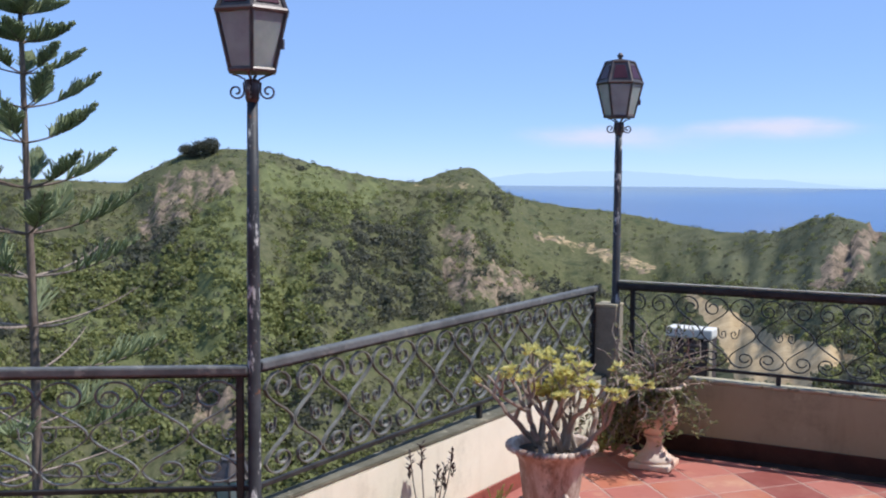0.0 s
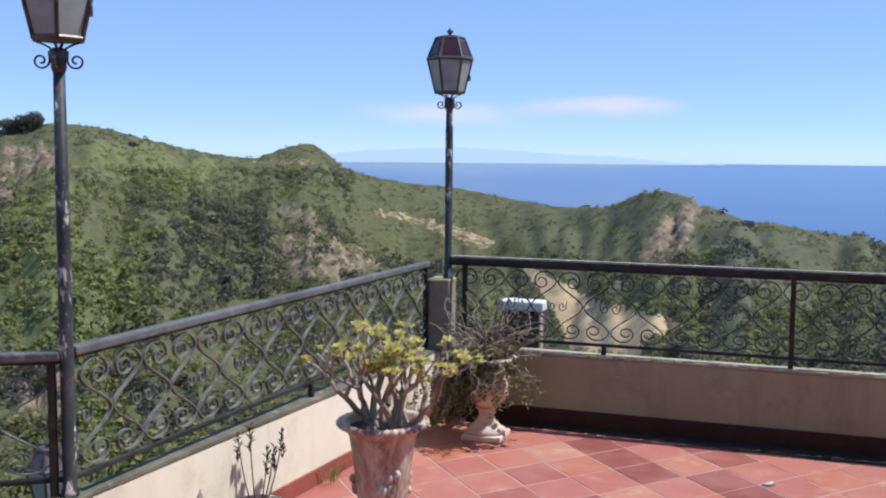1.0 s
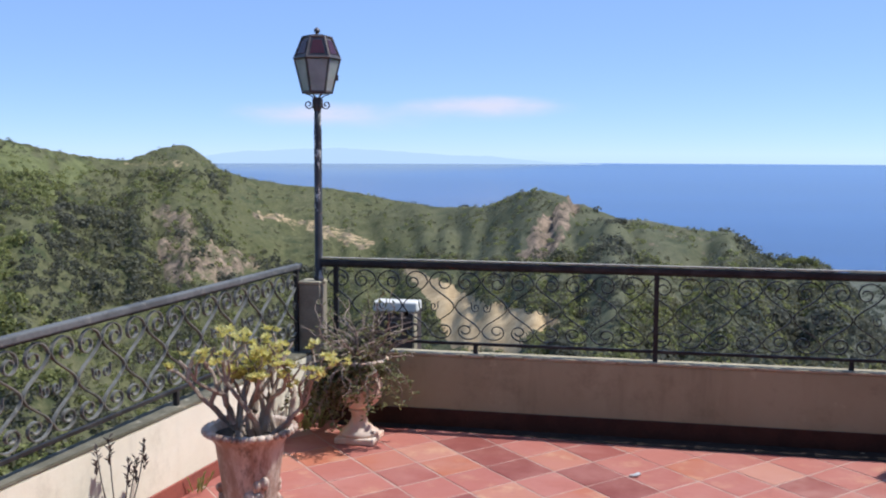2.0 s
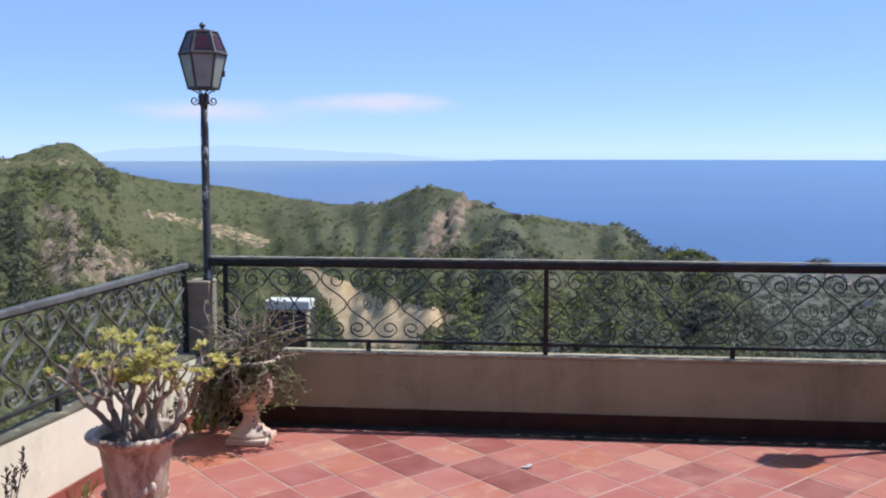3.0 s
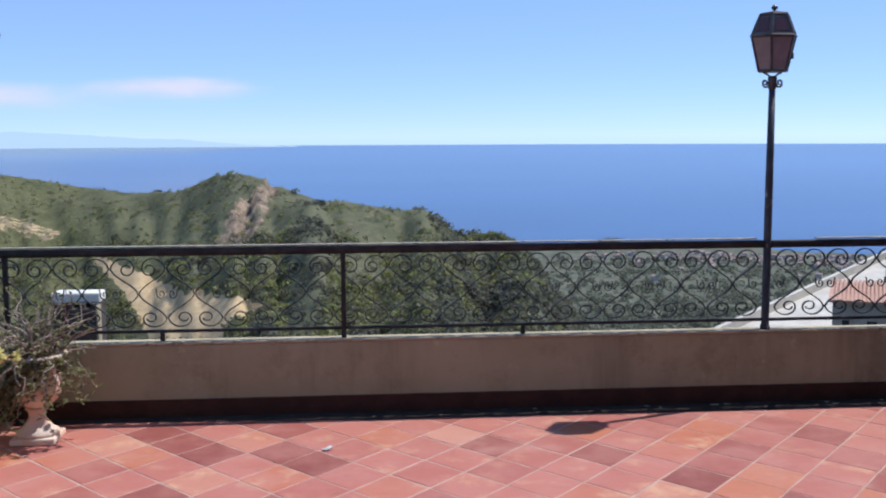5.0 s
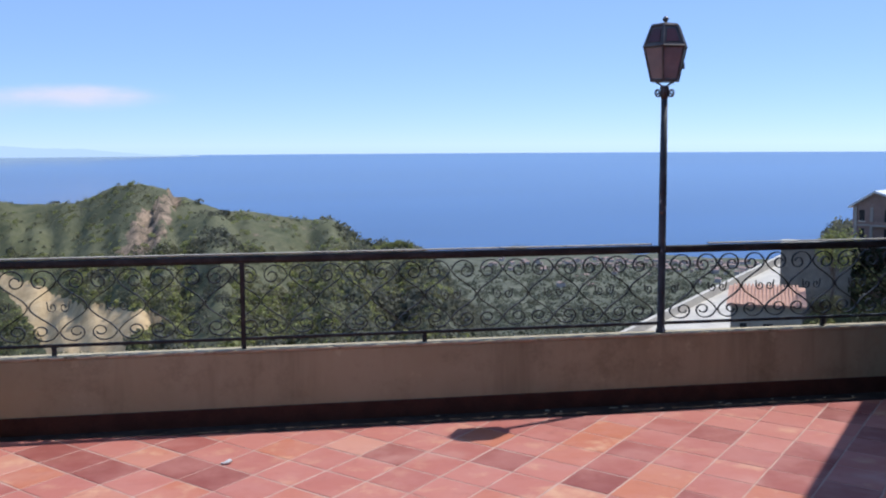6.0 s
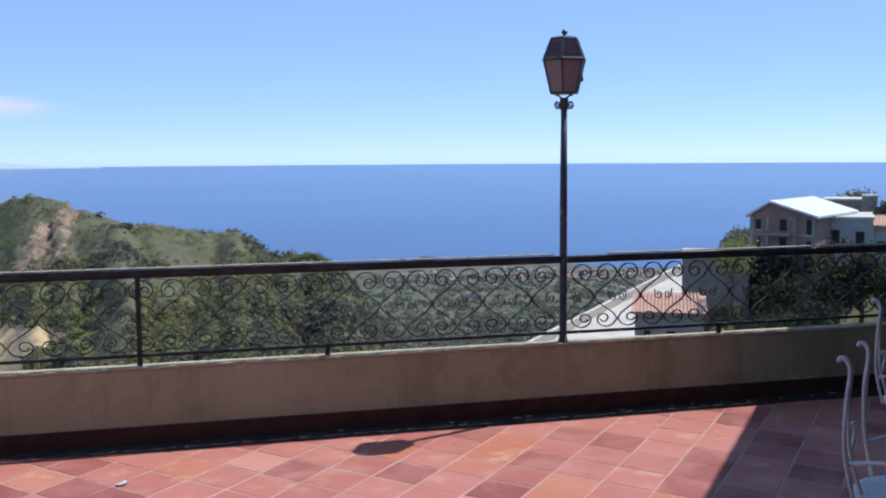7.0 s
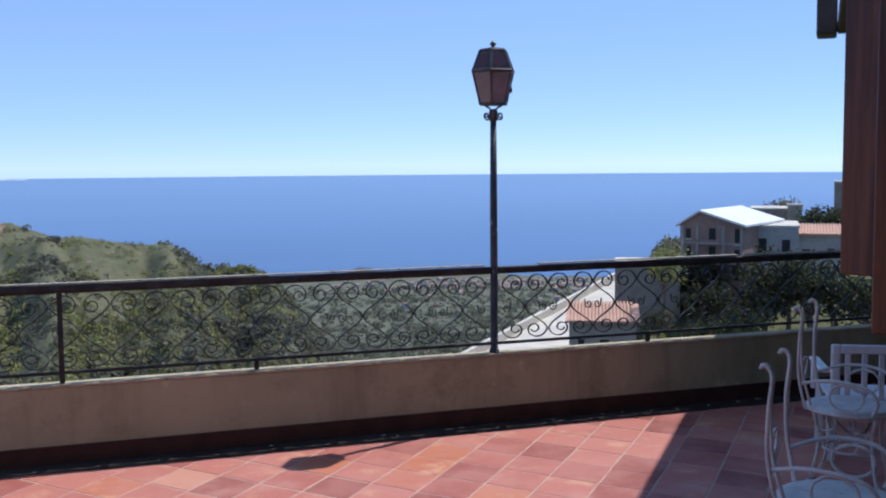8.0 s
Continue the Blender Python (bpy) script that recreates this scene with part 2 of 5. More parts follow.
M_EAVE = speckled("dark_eave_wood", (0.060, 0.042, 0.035), (0.085, 0.062, 0.05), 6, 0.85)
M_ROOFTILE = speckled("clay_roof_tile", (0.52, 0.30, 0.215), (0.44, 0.25, 0.18), 0.8, 0.9, c=(0.60, 0.42, 0.32))
M_LEAF_FAR = leafage("scrub_leaves", (0.112, 0.112, 0.070), (0.152, 0.150, 0.090), (0.200, 0.192, 0.115), scale=0.03)
# darkened leaf colour that carries the shade of the backlit slope trees
M_LEAF_SHADED = leafage("shade_toned_leaves", (0.026, 0.032, 0.020), (0.042, 0.050, 0.028), (0.075, 0.085, 0.042), scale=0.3)
# olive leaves greyed to carry the haze over the plain
M_LEAF_GROVE_HAZED = leafage("hazed_olive_grove_leaves", (0.072, 0.080, 0.056), (0.105, 0.112, 0.078), (0.150, 0.155, 0.108), scale=0.012)
M_LEAF_DARK = leafage("dark_wood_leaves", (0.088, 0.088, 0.068), (0.115, 0.116, 0.084), (0.150, 0.148, 0.102), scale=0.05)
M_LEAF_BRIGHT = leafage("fresh_green_leaves", (0.145, 0.160, 0.056), (0.225, 0.240, 0.082), (0.33, 0.335, 0.125), scale=0.06)
M_PINE = leafage("pine_needles", (0.22, 0.27, 0.165), (0.32, 0.37, 0.20), (0.45, 0.48, 0.26), scale=0.5)
M_JADE = leafage("succulent_leaves", (0.44, 0.41, 0.10), (0.64, 0.59, 0.17), (0.82, 0.76, 0.36), 0.4, 6)
M_IVY = leafage("dusty_green_leaves", (0.080, 0.085, 0.040), (0.14, 0.142, 0.064), (0.26, 0.25, 0.115), 0.6, 5)
M_BARK = bark("grey_bark", (0.46, 0.38, 0.31), (0.22, 0.17, 0.135))
M_PINEBARK = bark("pine_bark", (0.24, 0.175, 0.135), (0.13, 0.095, 0.075))
M_TWIG = bark("dry_twig", (0.40, 0.32, 0.26), (0.20, 0.15, 0.12))
M_DRY = bark("dry_stalk", (0.10, 0.08, 0.07), (0.055, 0.045, 0.045))
M_CONCRETE = speckled("pale_concrete", (0.58, 0.535, 0.46), (0.48, 0.44, 0.38), 0.5, 0.9)
M_BRICKY = speckled("bare_brick_wall", (0.31, 0.205, 0.17), (0.25, 0.165, 0.135), 0.9, 0.9, c=(0.34, 0.28, 0.245))
M_FRAME = speckled("raw_concrete_frame", (0.37, 0.33, 0.295), (0.30, 0.27, 0.245), 0.9, 0.95)
M_BEIGE = speckled("beige_hut_wall", (0.43, 0.355, 0.275), (0.35, 0.285, 0.22), 0.7, 0.95)
M_WING = speckled("grey_rendered_wall", (0.42, 0.41, 0.385), (0.35, 0.34, 0.32), 0.6, 0.95)
M_TOWN = speckled("town_wall", (0.50, 0.45, 0.41), (0.40, 0.36, 0.34), 0.1, 0.95)
M_TOWN_ROOF = speckled("faded_town_roof", (0.34, 0.235, 0.20), (0.28, 0.20, 0.175), 0.1, 0.95)
M_DARK = speckled("dark_opening", (0.025, 0.023, 0.022), (0.035, 0.032, 0.03), 1.0, 0.9)
# even dark brown for the chimney body and its vent blocks
M_DARK_BRICK = speckled("dark_brown_brick", (0.085, 0.06, 0.05), (0.06, 0.045, 0.04), 9, 0.95)
M_METALROOF = speckled("white_metal_roof", (0.74, 0.75, 0.76), (0.66, 0.67, 0.69), 0.5, 0.4)
M_HOUSE = speckled("white_house_wall", (0.70, 0.67, 0.61), (0.58, 0.55, 0.50), 0.4, 0.9)
M_STONE = speckled("grey_stone_wall", (0.30, 0.26, 0.21), (0.22, 0.19, 0.155), 0.7, 0.95, c=(0.36, 0.31, 0.25), bump=0.8, dist=0.05)


# haze over the far mountains painted as a flat pale blue emission
def haze_glow():
    k = Mat("far_mountains_haze_glow", 1.0, 0, 0.0)
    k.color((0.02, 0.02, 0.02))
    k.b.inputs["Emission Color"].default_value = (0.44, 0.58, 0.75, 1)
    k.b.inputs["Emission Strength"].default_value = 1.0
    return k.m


def thin_cloud():
    k = Mat("thin_cloud", 1.0)
    k.t.nodes.remove(k.b)
    out = k.t.nodes["Material Output"]
    tr = k.n("ShaderNodeBsdfTransparent")
    em = k.n("ShaderNodeEmission")
    em.inputs[0].default_value = (0.95, 0.90, 0.96, 1)
    em.inputs[1].default_value = 0.70
    mx = k.n("ShaderNodeMixShader")
    soft = k.step(k.math("MULTIPLY", k.attr("dense"), k.math("ADD", k.noise(0.0035, 6, 0.6, (1, 1, 3)), 0.35)), 0.2, 0.95)
    k.link(k.math("MULTIPLY", soft, 0.85), mx.inputs[0])
    k.link(tr.outputs[0], mx.inputs[1])
    k.link(em.outputs[0], mx.inputs[2])
    k.link(mx.outputs[0], out.inputs[0])
    return k.m


M_HAZE_GLOW = haze_glow()
M_CLOUD = thin_cloud()


# ---- mesh helpers ----
def mesh_of(name, bm, material, smooth=False):
    me = bpy.data.meshes.new(name)
    bm.normal_update()
    bm.to_mesh(me)
    bm.free()
    me.materials.append(material)
    if smooth:
        me.polygons.foreach_set("use_smooth", [True] * len(me.polygons))
    return me


def part(name, bm, material, parent=None, label="", smooth=False, at=None):
    ob = new(name, mesh_of(name, bm, material, smooth))
    if parent is not None:
        ob.parent = parent
    if at is not None:
        ob.matrix_basis = at
    if label:
        ob["label"] = label
    return ob


def again(ob, parent, m):
    """Another object on the same mesh."""
    twin = new(ob.name.split(".")[0], ob.data)
    twin.parent = parent
    twin.matrix_basis = m
    return twin


def thing(name, x, y, z, label, category, group="", kind="", turn=0):
    ob = new(name)
    ob.empty_display_size = 0.1
    ob.matrix_basis = pose(x, y, z, 0, 0, turn)
    return tagged(ob, label, category, group, kind)


def box(bm, x0, x1, y0, y1, z0, z1, bevel=0.0, m=None):
    got = bmesh.ops.create_cube(bm, size=1)["verts"]
    for v in got:
        v.co = Vector((x0 + (v.co.x + 0.5) * (x1 - x0), y0 + (v.co.y + 0.5) * (y1 - y0), z0 + (v.co.z + 0.5) * (z1 - z0)))
    if bevel:
        edges = {e for v in got for e in v.link_edges}
        res = bmesh.ops.bevel(bm, geom=list(edges), offset=bevel, segments=2, affect="EDGES", profile=0.5)
        got = list({v for f in res["faces"] for v in f.verts} | {v for v in got if v.is_valid})
    if m is not None:
        bmesh.ops.transform(bm, matrix=m, verts=[v for v in got if v.is_valid])
    return bm


def boxed(*args, **kw):
    return box(bmesh.new(), *args, **kw)


def lathe(profile, n=24, bm=None, wobble=None):
    """A turned body from (radius, height) pairs."""
    bm = bm or bmesh.new()
    rings = []
    for r, z in profile:
        ring = []
        for i in range(n):
            a = 2 * math.pi * i / n
            k = wobble(a, z) if wobble else 1.0
            ring.append(bm.verts.new((r * k * math.cos(a), r * k * math.sin(a), z)))
        rings.append(ring)
    for a, b in zip(rings, rings[1:]):
        for i in range(n):
            bm.faces.new((a[i], a[(i + 1) % n], b[(i + 1) % n], b[i]))
    bm.faces.new(rings[0][::-1])
    bm.faces.new(rings[-1])
    return bm


def tube(bm, pts, r0, r1=None, n=6):
    """A round bar along points, tapering from r0 to r1."""
    r1 = r0 if r1 is None else r1
    pts = [Vector(p) for p in pts]
    prev = None
    last = len(pts) - 1
    for i, p in enumerate(pts):
        way = (pts[min(i + 1, last)] - pts[max(i - 1, 0)]).normalized()
        side = way.cross(Vector((0, 0, 1)) if abs(way.z) < 0.9 else Vector((1, 0, 0))).normalized()
        up = side.cross(way)
        r = r0 + (r1 - r0) * i / max(last, 1)
        ring = [bm.verts.new(p + (side * math.cos(2 * math.pi * j / n) + up * math.sin(2 * math.pi * j / n)) * r) for j in range(n)]
        if prev:
            for j in range(n):
                bm.faces.new((prev[j], prev[(j + 1) % n], ring[(j + 1) % n], ring[j]))
        else:
            bm.faces.new(ring[::-1])
        prev = ring
    bm.faces.new(prev)
    return bm


def flat_bar(bm, pts, thick, deep):
    """A flat bar bent in the x-z plane: thick across its bend, deep along y."""
    pts = [Vector((p[0], 0, p[1])) for p in pts]
    prev = None
    last = len(pts) - 1
    for i, p in enumerate(pts):
        way = (pts[min(i + 1, last)] - pts[max(i - 1, 0)]).normalized()
        nor = Vector((-way.z, 0, way.x)) * thick / 2
        y = Vector((0, deep / 2, 0))
        ring = [bm.verts.new(p + nor - y), bm.verts.new(p + nor + y), bm.verts.new(p - nor + y), bm.verts.new(p - nor - y)]
        if prev:
            for j in range(4):
                bm.faces.new((prev[j], prev[(j + 1) % 4], ring[(j + 1) % 4], ring[j]))
        else:
            bm.faces.new(ring[::-1])
        prev = ring
    bm.faces.new(prev)
    return bm


def curl(cx, cz, r, start, turns, n=20, tight=0.25, flip=1):
    """Points of a spiral that begins at angle start on radius r and winds in."""
    out = []
    for i in range(n + 1):
        s = i / n
        a = start + flip * 2 * math.pi * turns * s
        q = r * (1 - (1 - tight) * s)
        out.append((cx + q * math.cos(a), cz + q * math.sin(a)))
    return out

# ---- land and sea ----
EYE = 1.62
# skyline of the hills: azimuth (right positive) and elevation, in degrees
SKYLINE = [(-75, 0.4), (-60, 0.2), (-51.3, -0.3), (-47, -0.42), (-45.3, -0.5), (-43.5, 0.45), (-42.2, 1.1), (-40.2, 1.35), (-38.7, 1.35),
           (-36.85, 1.05), (-35, 0.6), (-33.4, 0.2), (-31.2, -0.2), (-29.5, -0.4), (-27.7, 0.3), (-26.5, 0.52), (-25.8, 0.15),
           (-24.5, -0.95), (-23.3, -1.3), (-21, -1.7), (-18.4, -1.9), (-16.1, -2.35), (-13.1, -2.98), (-9.8, -2.95), (-9, -2.55),
           (-7.9, -2.06), (-6.9, -1.95), (-5.8, -2.12), (-4.7, -2.56), (-3.6, -3.05), (-2.2, -3.56), (-1.2, -3.55), (1.5, -4.0),
           (3.8, -4.2), (4.4, -4.75), (5.0, -5.25), (5.7, -5.55), (7.3, -5.45), (8.6, -5.8), (9.4, -6.15), (11, -6.6), (16, -7.4)]
RIDGE_AT = [(-75, 420), (-45, 400), (-36, 390), (-28, 420), (-22, 450), (-15, 440), (-11, 385), (-7, 335), (0, 300), (6, 300), (16, 330)]
FLOOR_EL = [(-75, -21), (-40, -20), (-20, -17), (-8, -14), (0, -14), (10, -13), (16, -13)]
NEAR = [(0, -4), (9, -4.5), (30, -13), (80, -34), (130, -52)]
PLAIN = [(0, -4), (9, -4.5), (30, -10), (80, -24), (160, -43), (300, -62), (550, -88), (900, -112), (1100, -124), (1250, -131), (1500, -150), (2400, -170)]
SPUR = [(0, -4), (9, -4.5), (30, -7.5), (60, -11.5), (78, -14.2), (88, -12.5), (100, -9.2), (150, -9.5), (230, -40), (500, -90), (1100, -128), (1500, -150), (2400, -170)]


def table(rows, x):
    return float(np.interp(x, [r[0] for r in rows], [r[1] for r in rows]))


def ease(a, b, x):
    t = min(max((x - a) / (b - a), 0.0), 1.0)
    return t * t * (3 - 2 * t)


def rough(x, y, size, octaves=4):
    return noise.fractal(Vector((x / size, y / size, 3.7)), 0.9, 2.1, octaves)


def land(az, r):
    """Height of the ground at an azimuth and a distance."""
    a = radians(az)
    x, y = r * math.sin(a), r * math.cos(a)
    crest = table(RIDGE_AT, az)
    top = EYE + crest * math.tan(radians(table(SKYLINE, az)))
    foot = crest * 0.5
    low = EYE + foot * math.tan(radians(table(FLOOR_EL, az)))
    if r <= foot:
        z = table(NEAR, r)
        k = ease(60, foot, r)
        z = z * (1 - k) + low * k
    elif r <= crest:
        s = (r - foot) / (crest - foot)
        z = low + (top - low) * (0.75 * s + 0.25 * math.sin(s * math.pi / 2))
        z += rough(x, y, 60) * 6.0 * math.sin(min(s, 1) * math.pi) ** 0.7
        gully = abs(noise.noise(Vector((az / 4.2, r / 260, 5.5)))) + 0.5 * abs(noise.noise(Vector((az / 1.7, r / 120, 1.5))))
        z -= (0.42 - gully) * 13.0 * math.sin(min(s, 1) * math.pi) ** 0.8
        z += rough(x + 50, y, 14) * 1.5 * math.sin(min(s, 1) * math.pi) ** 0.5
        z += rough(x, y + 90, 5, 2) * 0.35
    else:
        z = top - (r - crest) * 0.42 + rough(x, y, 5, 2) * 0.3
    flat = table(PLAIN, r) + (rough(x, y, 70) * 3.0 + rough(x, y, 18) * 0.8) * ease(60, 220, r)
    if r > crest and az > -4:
        z = max(z, flat)
    k = ease(8.2, 14.5, az)
    z = z * (1 - k) + flat * k
    if az > 18:
        spur = table(SPUR, r) + rough(x, y, 20) * 0.5 * ease(20, 60, r)
        spur -= 4.5 * (1 - ease(28.6, 30.6, az)) * ease(79, 96, r)
        s = ease(92, 112, r)
        k = ease(21.5 + 6.5 * s, 29.0 + 2.0 * s, az)
        z = z * (1 - k) + spur * k
    return z


def within(az, el, shape):
    """True inside a polygon of azimuths and elevations."""
    hit = False
    for (x0, y0), (x1, y1) in zip(shape, shape[1:] + shape[:1]):
        if (y0 > el) != (y1 > el) and az < (x1 - x0) * (el - y0) / (y1 - y0) + x0:
            hit = not hit
    return hit


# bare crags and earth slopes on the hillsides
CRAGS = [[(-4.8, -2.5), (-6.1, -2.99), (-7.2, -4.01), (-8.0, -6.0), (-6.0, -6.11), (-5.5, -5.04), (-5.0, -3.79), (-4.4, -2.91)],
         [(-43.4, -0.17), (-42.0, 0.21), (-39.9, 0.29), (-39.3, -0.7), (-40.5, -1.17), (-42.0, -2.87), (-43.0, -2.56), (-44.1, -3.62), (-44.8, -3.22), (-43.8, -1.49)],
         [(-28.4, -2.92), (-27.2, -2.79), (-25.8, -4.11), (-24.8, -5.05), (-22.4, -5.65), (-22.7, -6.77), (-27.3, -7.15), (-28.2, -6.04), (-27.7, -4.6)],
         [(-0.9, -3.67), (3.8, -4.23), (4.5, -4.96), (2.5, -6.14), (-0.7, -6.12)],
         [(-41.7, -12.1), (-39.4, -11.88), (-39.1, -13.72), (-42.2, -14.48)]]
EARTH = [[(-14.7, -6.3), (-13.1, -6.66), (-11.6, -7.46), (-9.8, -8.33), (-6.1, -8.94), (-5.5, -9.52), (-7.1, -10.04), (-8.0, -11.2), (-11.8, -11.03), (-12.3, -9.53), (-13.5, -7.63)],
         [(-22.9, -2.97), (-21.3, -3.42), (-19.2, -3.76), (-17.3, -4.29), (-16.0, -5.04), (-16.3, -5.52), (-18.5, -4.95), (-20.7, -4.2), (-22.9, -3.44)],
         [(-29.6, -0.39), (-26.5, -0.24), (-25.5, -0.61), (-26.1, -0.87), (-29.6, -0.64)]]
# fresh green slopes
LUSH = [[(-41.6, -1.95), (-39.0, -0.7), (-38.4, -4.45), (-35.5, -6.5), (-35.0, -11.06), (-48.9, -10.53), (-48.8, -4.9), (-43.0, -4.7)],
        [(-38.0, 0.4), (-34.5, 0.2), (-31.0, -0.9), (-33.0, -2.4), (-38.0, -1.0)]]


def build_ground():
    turns = [-180 + 6 * i for i in range(20)] + [-62 + 0.28 * i for i in range(393)] + [50 + 6.5 * i for i in range(20)]
    reach = [0.4, 2.5, 4.5, 7, 9, 12, 16, 21, 27, 34, 42, 51, 60, 70, 78, 84, 90, 96, 104, 114, 126, 138]
    reach += [150 + 2.9 * i for i in range(140)] + [560 + 26 * i for i in range(32)] + [1450, 1700, 2100]
    verts, rock, bare, lush, plain = [], [], [], [], []
    for az in turns:
        a = radians(az)
        for r in reach:
            z = land(az, r)
            el = math.degrees(math.atan2(z - EYE, r))
            far = r > 120
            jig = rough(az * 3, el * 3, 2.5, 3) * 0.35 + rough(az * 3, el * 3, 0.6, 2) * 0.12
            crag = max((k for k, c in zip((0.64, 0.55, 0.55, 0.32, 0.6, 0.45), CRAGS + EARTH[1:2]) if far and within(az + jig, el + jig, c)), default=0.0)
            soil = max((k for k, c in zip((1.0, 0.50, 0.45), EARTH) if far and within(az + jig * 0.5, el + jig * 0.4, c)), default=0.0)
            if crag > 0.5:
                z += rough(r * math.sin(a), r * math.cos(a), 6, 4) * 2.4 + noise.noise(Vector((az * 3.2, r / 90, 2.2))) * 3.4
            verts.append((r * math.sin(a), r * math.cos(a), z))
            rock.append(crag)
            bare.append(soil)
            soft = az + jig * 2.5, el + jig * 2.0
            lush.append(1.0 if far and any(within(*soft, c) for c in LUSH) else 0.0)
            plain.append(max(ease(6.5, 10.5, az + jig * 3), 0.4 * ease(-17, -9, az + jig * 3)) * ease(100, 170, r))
    n, m = len(reach), len(turns)
    faces = [(i * n + j, ((i + 1) % m) * n + j, ((i + 1) % m) * n + j + 1, i * n + j + 1) for i in range(m) for j in range(n - 1)]
    me = bpy.data.meshes.new("ground")
    me.from_pydata(verts, [], [f[::-1] for f in faces])
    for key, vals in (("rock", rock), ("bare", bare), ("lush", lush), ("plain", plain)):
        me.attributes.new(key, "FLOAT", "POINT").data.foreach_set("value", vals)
    me.materials.append(M_GROUND)
    me.polygons.foreach_set("use_smooth", [True] * len(me.polygons))
    return tagged(new("ground", me), "scrub-covered green hills with rocky crags and bare earth", "hillside", kind="structure")


build_ground()

bm = bmesh.new()
rings = []
for r in (450, 900, 1200, 1700, 2400, 3300, 4200, 4850):
    z = -130 + (max(r, 1200) - 1200) / 3650 * 89.3
    rings.append([bm.verts.new((r * math.sin(2 * math.pi * i / 180), r * math.cos(2 * math.pi * i / 180), z)) for i in range(180)])
for a, b in zip(rings, rings[1:]):
    for i in range(180):
        bm.faces.new((a[i], b[i], b[(i + 1) % 180], a[(i + 1) % 180]))
tagged(part("water", bm, M_SEA, smooth=True), "calm deep blue sea reaching to the horizon", "sea", kind="structure")

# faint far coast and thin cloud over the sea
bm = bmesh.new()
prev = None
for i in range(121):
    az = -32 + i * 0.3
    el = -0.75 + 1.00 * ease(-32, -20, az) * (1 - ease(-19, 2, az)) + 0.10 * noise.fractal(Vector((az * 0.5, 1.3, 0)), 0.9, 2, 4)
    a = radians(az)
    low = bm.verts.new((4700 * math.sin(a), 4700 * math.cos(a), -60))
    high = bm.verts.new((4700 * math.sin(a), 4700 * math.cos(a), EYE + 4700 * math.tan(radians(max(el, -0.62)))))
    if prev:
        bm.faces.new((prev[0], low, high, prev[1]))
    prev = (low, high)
tagged(part("far_mountains", bm, M_HAZE_GLOW), "faint far mountains across the sea, haze painted as blue glow", "mountains", kind="structure")

bm = bmesh.new()
grid = []
layer = bm.verts.layers.float.new("dense")
for i in range(61):
    az = -34 + i * 0.62
    a = radians(az)
    col = []
    for j in range(13):
        el = 0.3 + j * 0.34
        v = bm.verts.new((4800 * math.sin(a), 4800 * math.cos(a), EYE + 4800 * math.tan(radians(el))))
        core = math.exp(-((az + 9.5) / 4.2) ** 2) * math.exp(-((el - 2.75) / 0.55) ** 2)
        v[layer] = core + 0.75 * math.exp(-((az + 19.5) / 4.5) ** 2) * math.exp(-((el - 2.3) / 0.7) ** 2) + 0.28 * math.exp(-((az + 14) / 13) ** 2) * math.exp(-((el - 1.6) / 1.1) ** 2)
        col.append(v)
    grid.append(col)
for a, b in zip(grid, grid[1:]):
    for j in range(12):
        bm.faces.new((a[j], b[j], b[j + 1], a[j + 1]))
cloud = tagged(part("cloud", bm, M_CLOUD, smooth=True), "thin pinkish cloud low over the sea", "cloud", kind="structure")

# ---- terrace ----
LOW = 0.42         # height of the cream parapets
WY = 5.86          # inner face of the front parapet
TOP = 0.44         # parapet height
CX = -2.135         # inner face of the left parapet at the corner
LEFT_A, LEFT_B = Vector((-2.43, 2.72, 0)), Vector((CX, WY, 0))
left_way = (LEFT_B - LEFT_A).normalized()
left_out = Vector((-left_way.y, left_way.x, 0))
SIDE_END = LEFT_A + Vector((-3.3, -2.2, 0))
side_way = (LEFT_A - SIDE_END).normalized()
side_out = Vector((-side_way.y, side_way.x, 0))
FRONT_END = 9.5


def along(a, b, d0, d1, z0, z1, bevel=0.006):
    """A long box from a to b, from d0 to d1 to its left side."""
    way = (b - a).normalized()
    ang = math.degrees(math.atan2(way.y, way.x))
    return boxed(0, (b - a).length, d0, d1, z0, z1, bevel=bevel, m=pose(a.x, a.y, 0, 0, 0, ang))


def parapet(name, a, b, d0, d1, mat, label, top=TOP):
    wall = tagged(part(name, along(a, b, d0, d1, -2.5, top - 0.012), mat), label, "wall", kind="structure")
    return wall


parapet("wall_front", Vector((CX - 0.01, WY, 0)), Vector((FRONT_END, WY, 0)), 0, 0.105, M_FRONT, "low plastered parapet wall, stained, toned grey-pink as in shade")


def prism(corners, z0, z1):
    """An upright block on a plan of corners, anticlockwise."""
    bm = bmesh.new()
    lo, hi = ([bm.verts.new((p[0], p[1], z)) for p in corners] for z in (z0, z1))
    bm.faces.new(lo[::-1])
    bm.faces.new(hi)
    for i in range(len(corners)):
        j = (i + 1) % len(corners)
        bm.faces.new((lo[i], lo[j], hi[j], hi[i]))
    bmesh.ops.bevel(bm, geom=bm.edges[:], offset=0.005, segments=2, affect="EDGES")
    return bm


far_in = LEFT_B + left_way * 0.16
LEFT_PLAN = [(LEFT_A.x + 0.014, LEFT_A.y), (far_in.x + 0.014, far_in.y), (-2.29, far_in.y), (LEFT_A.x - 0.05, LEFT_A.y)]
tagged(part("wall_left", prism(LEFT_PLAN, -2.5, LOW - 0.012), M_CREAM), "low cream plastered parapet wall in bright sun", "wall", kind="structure")
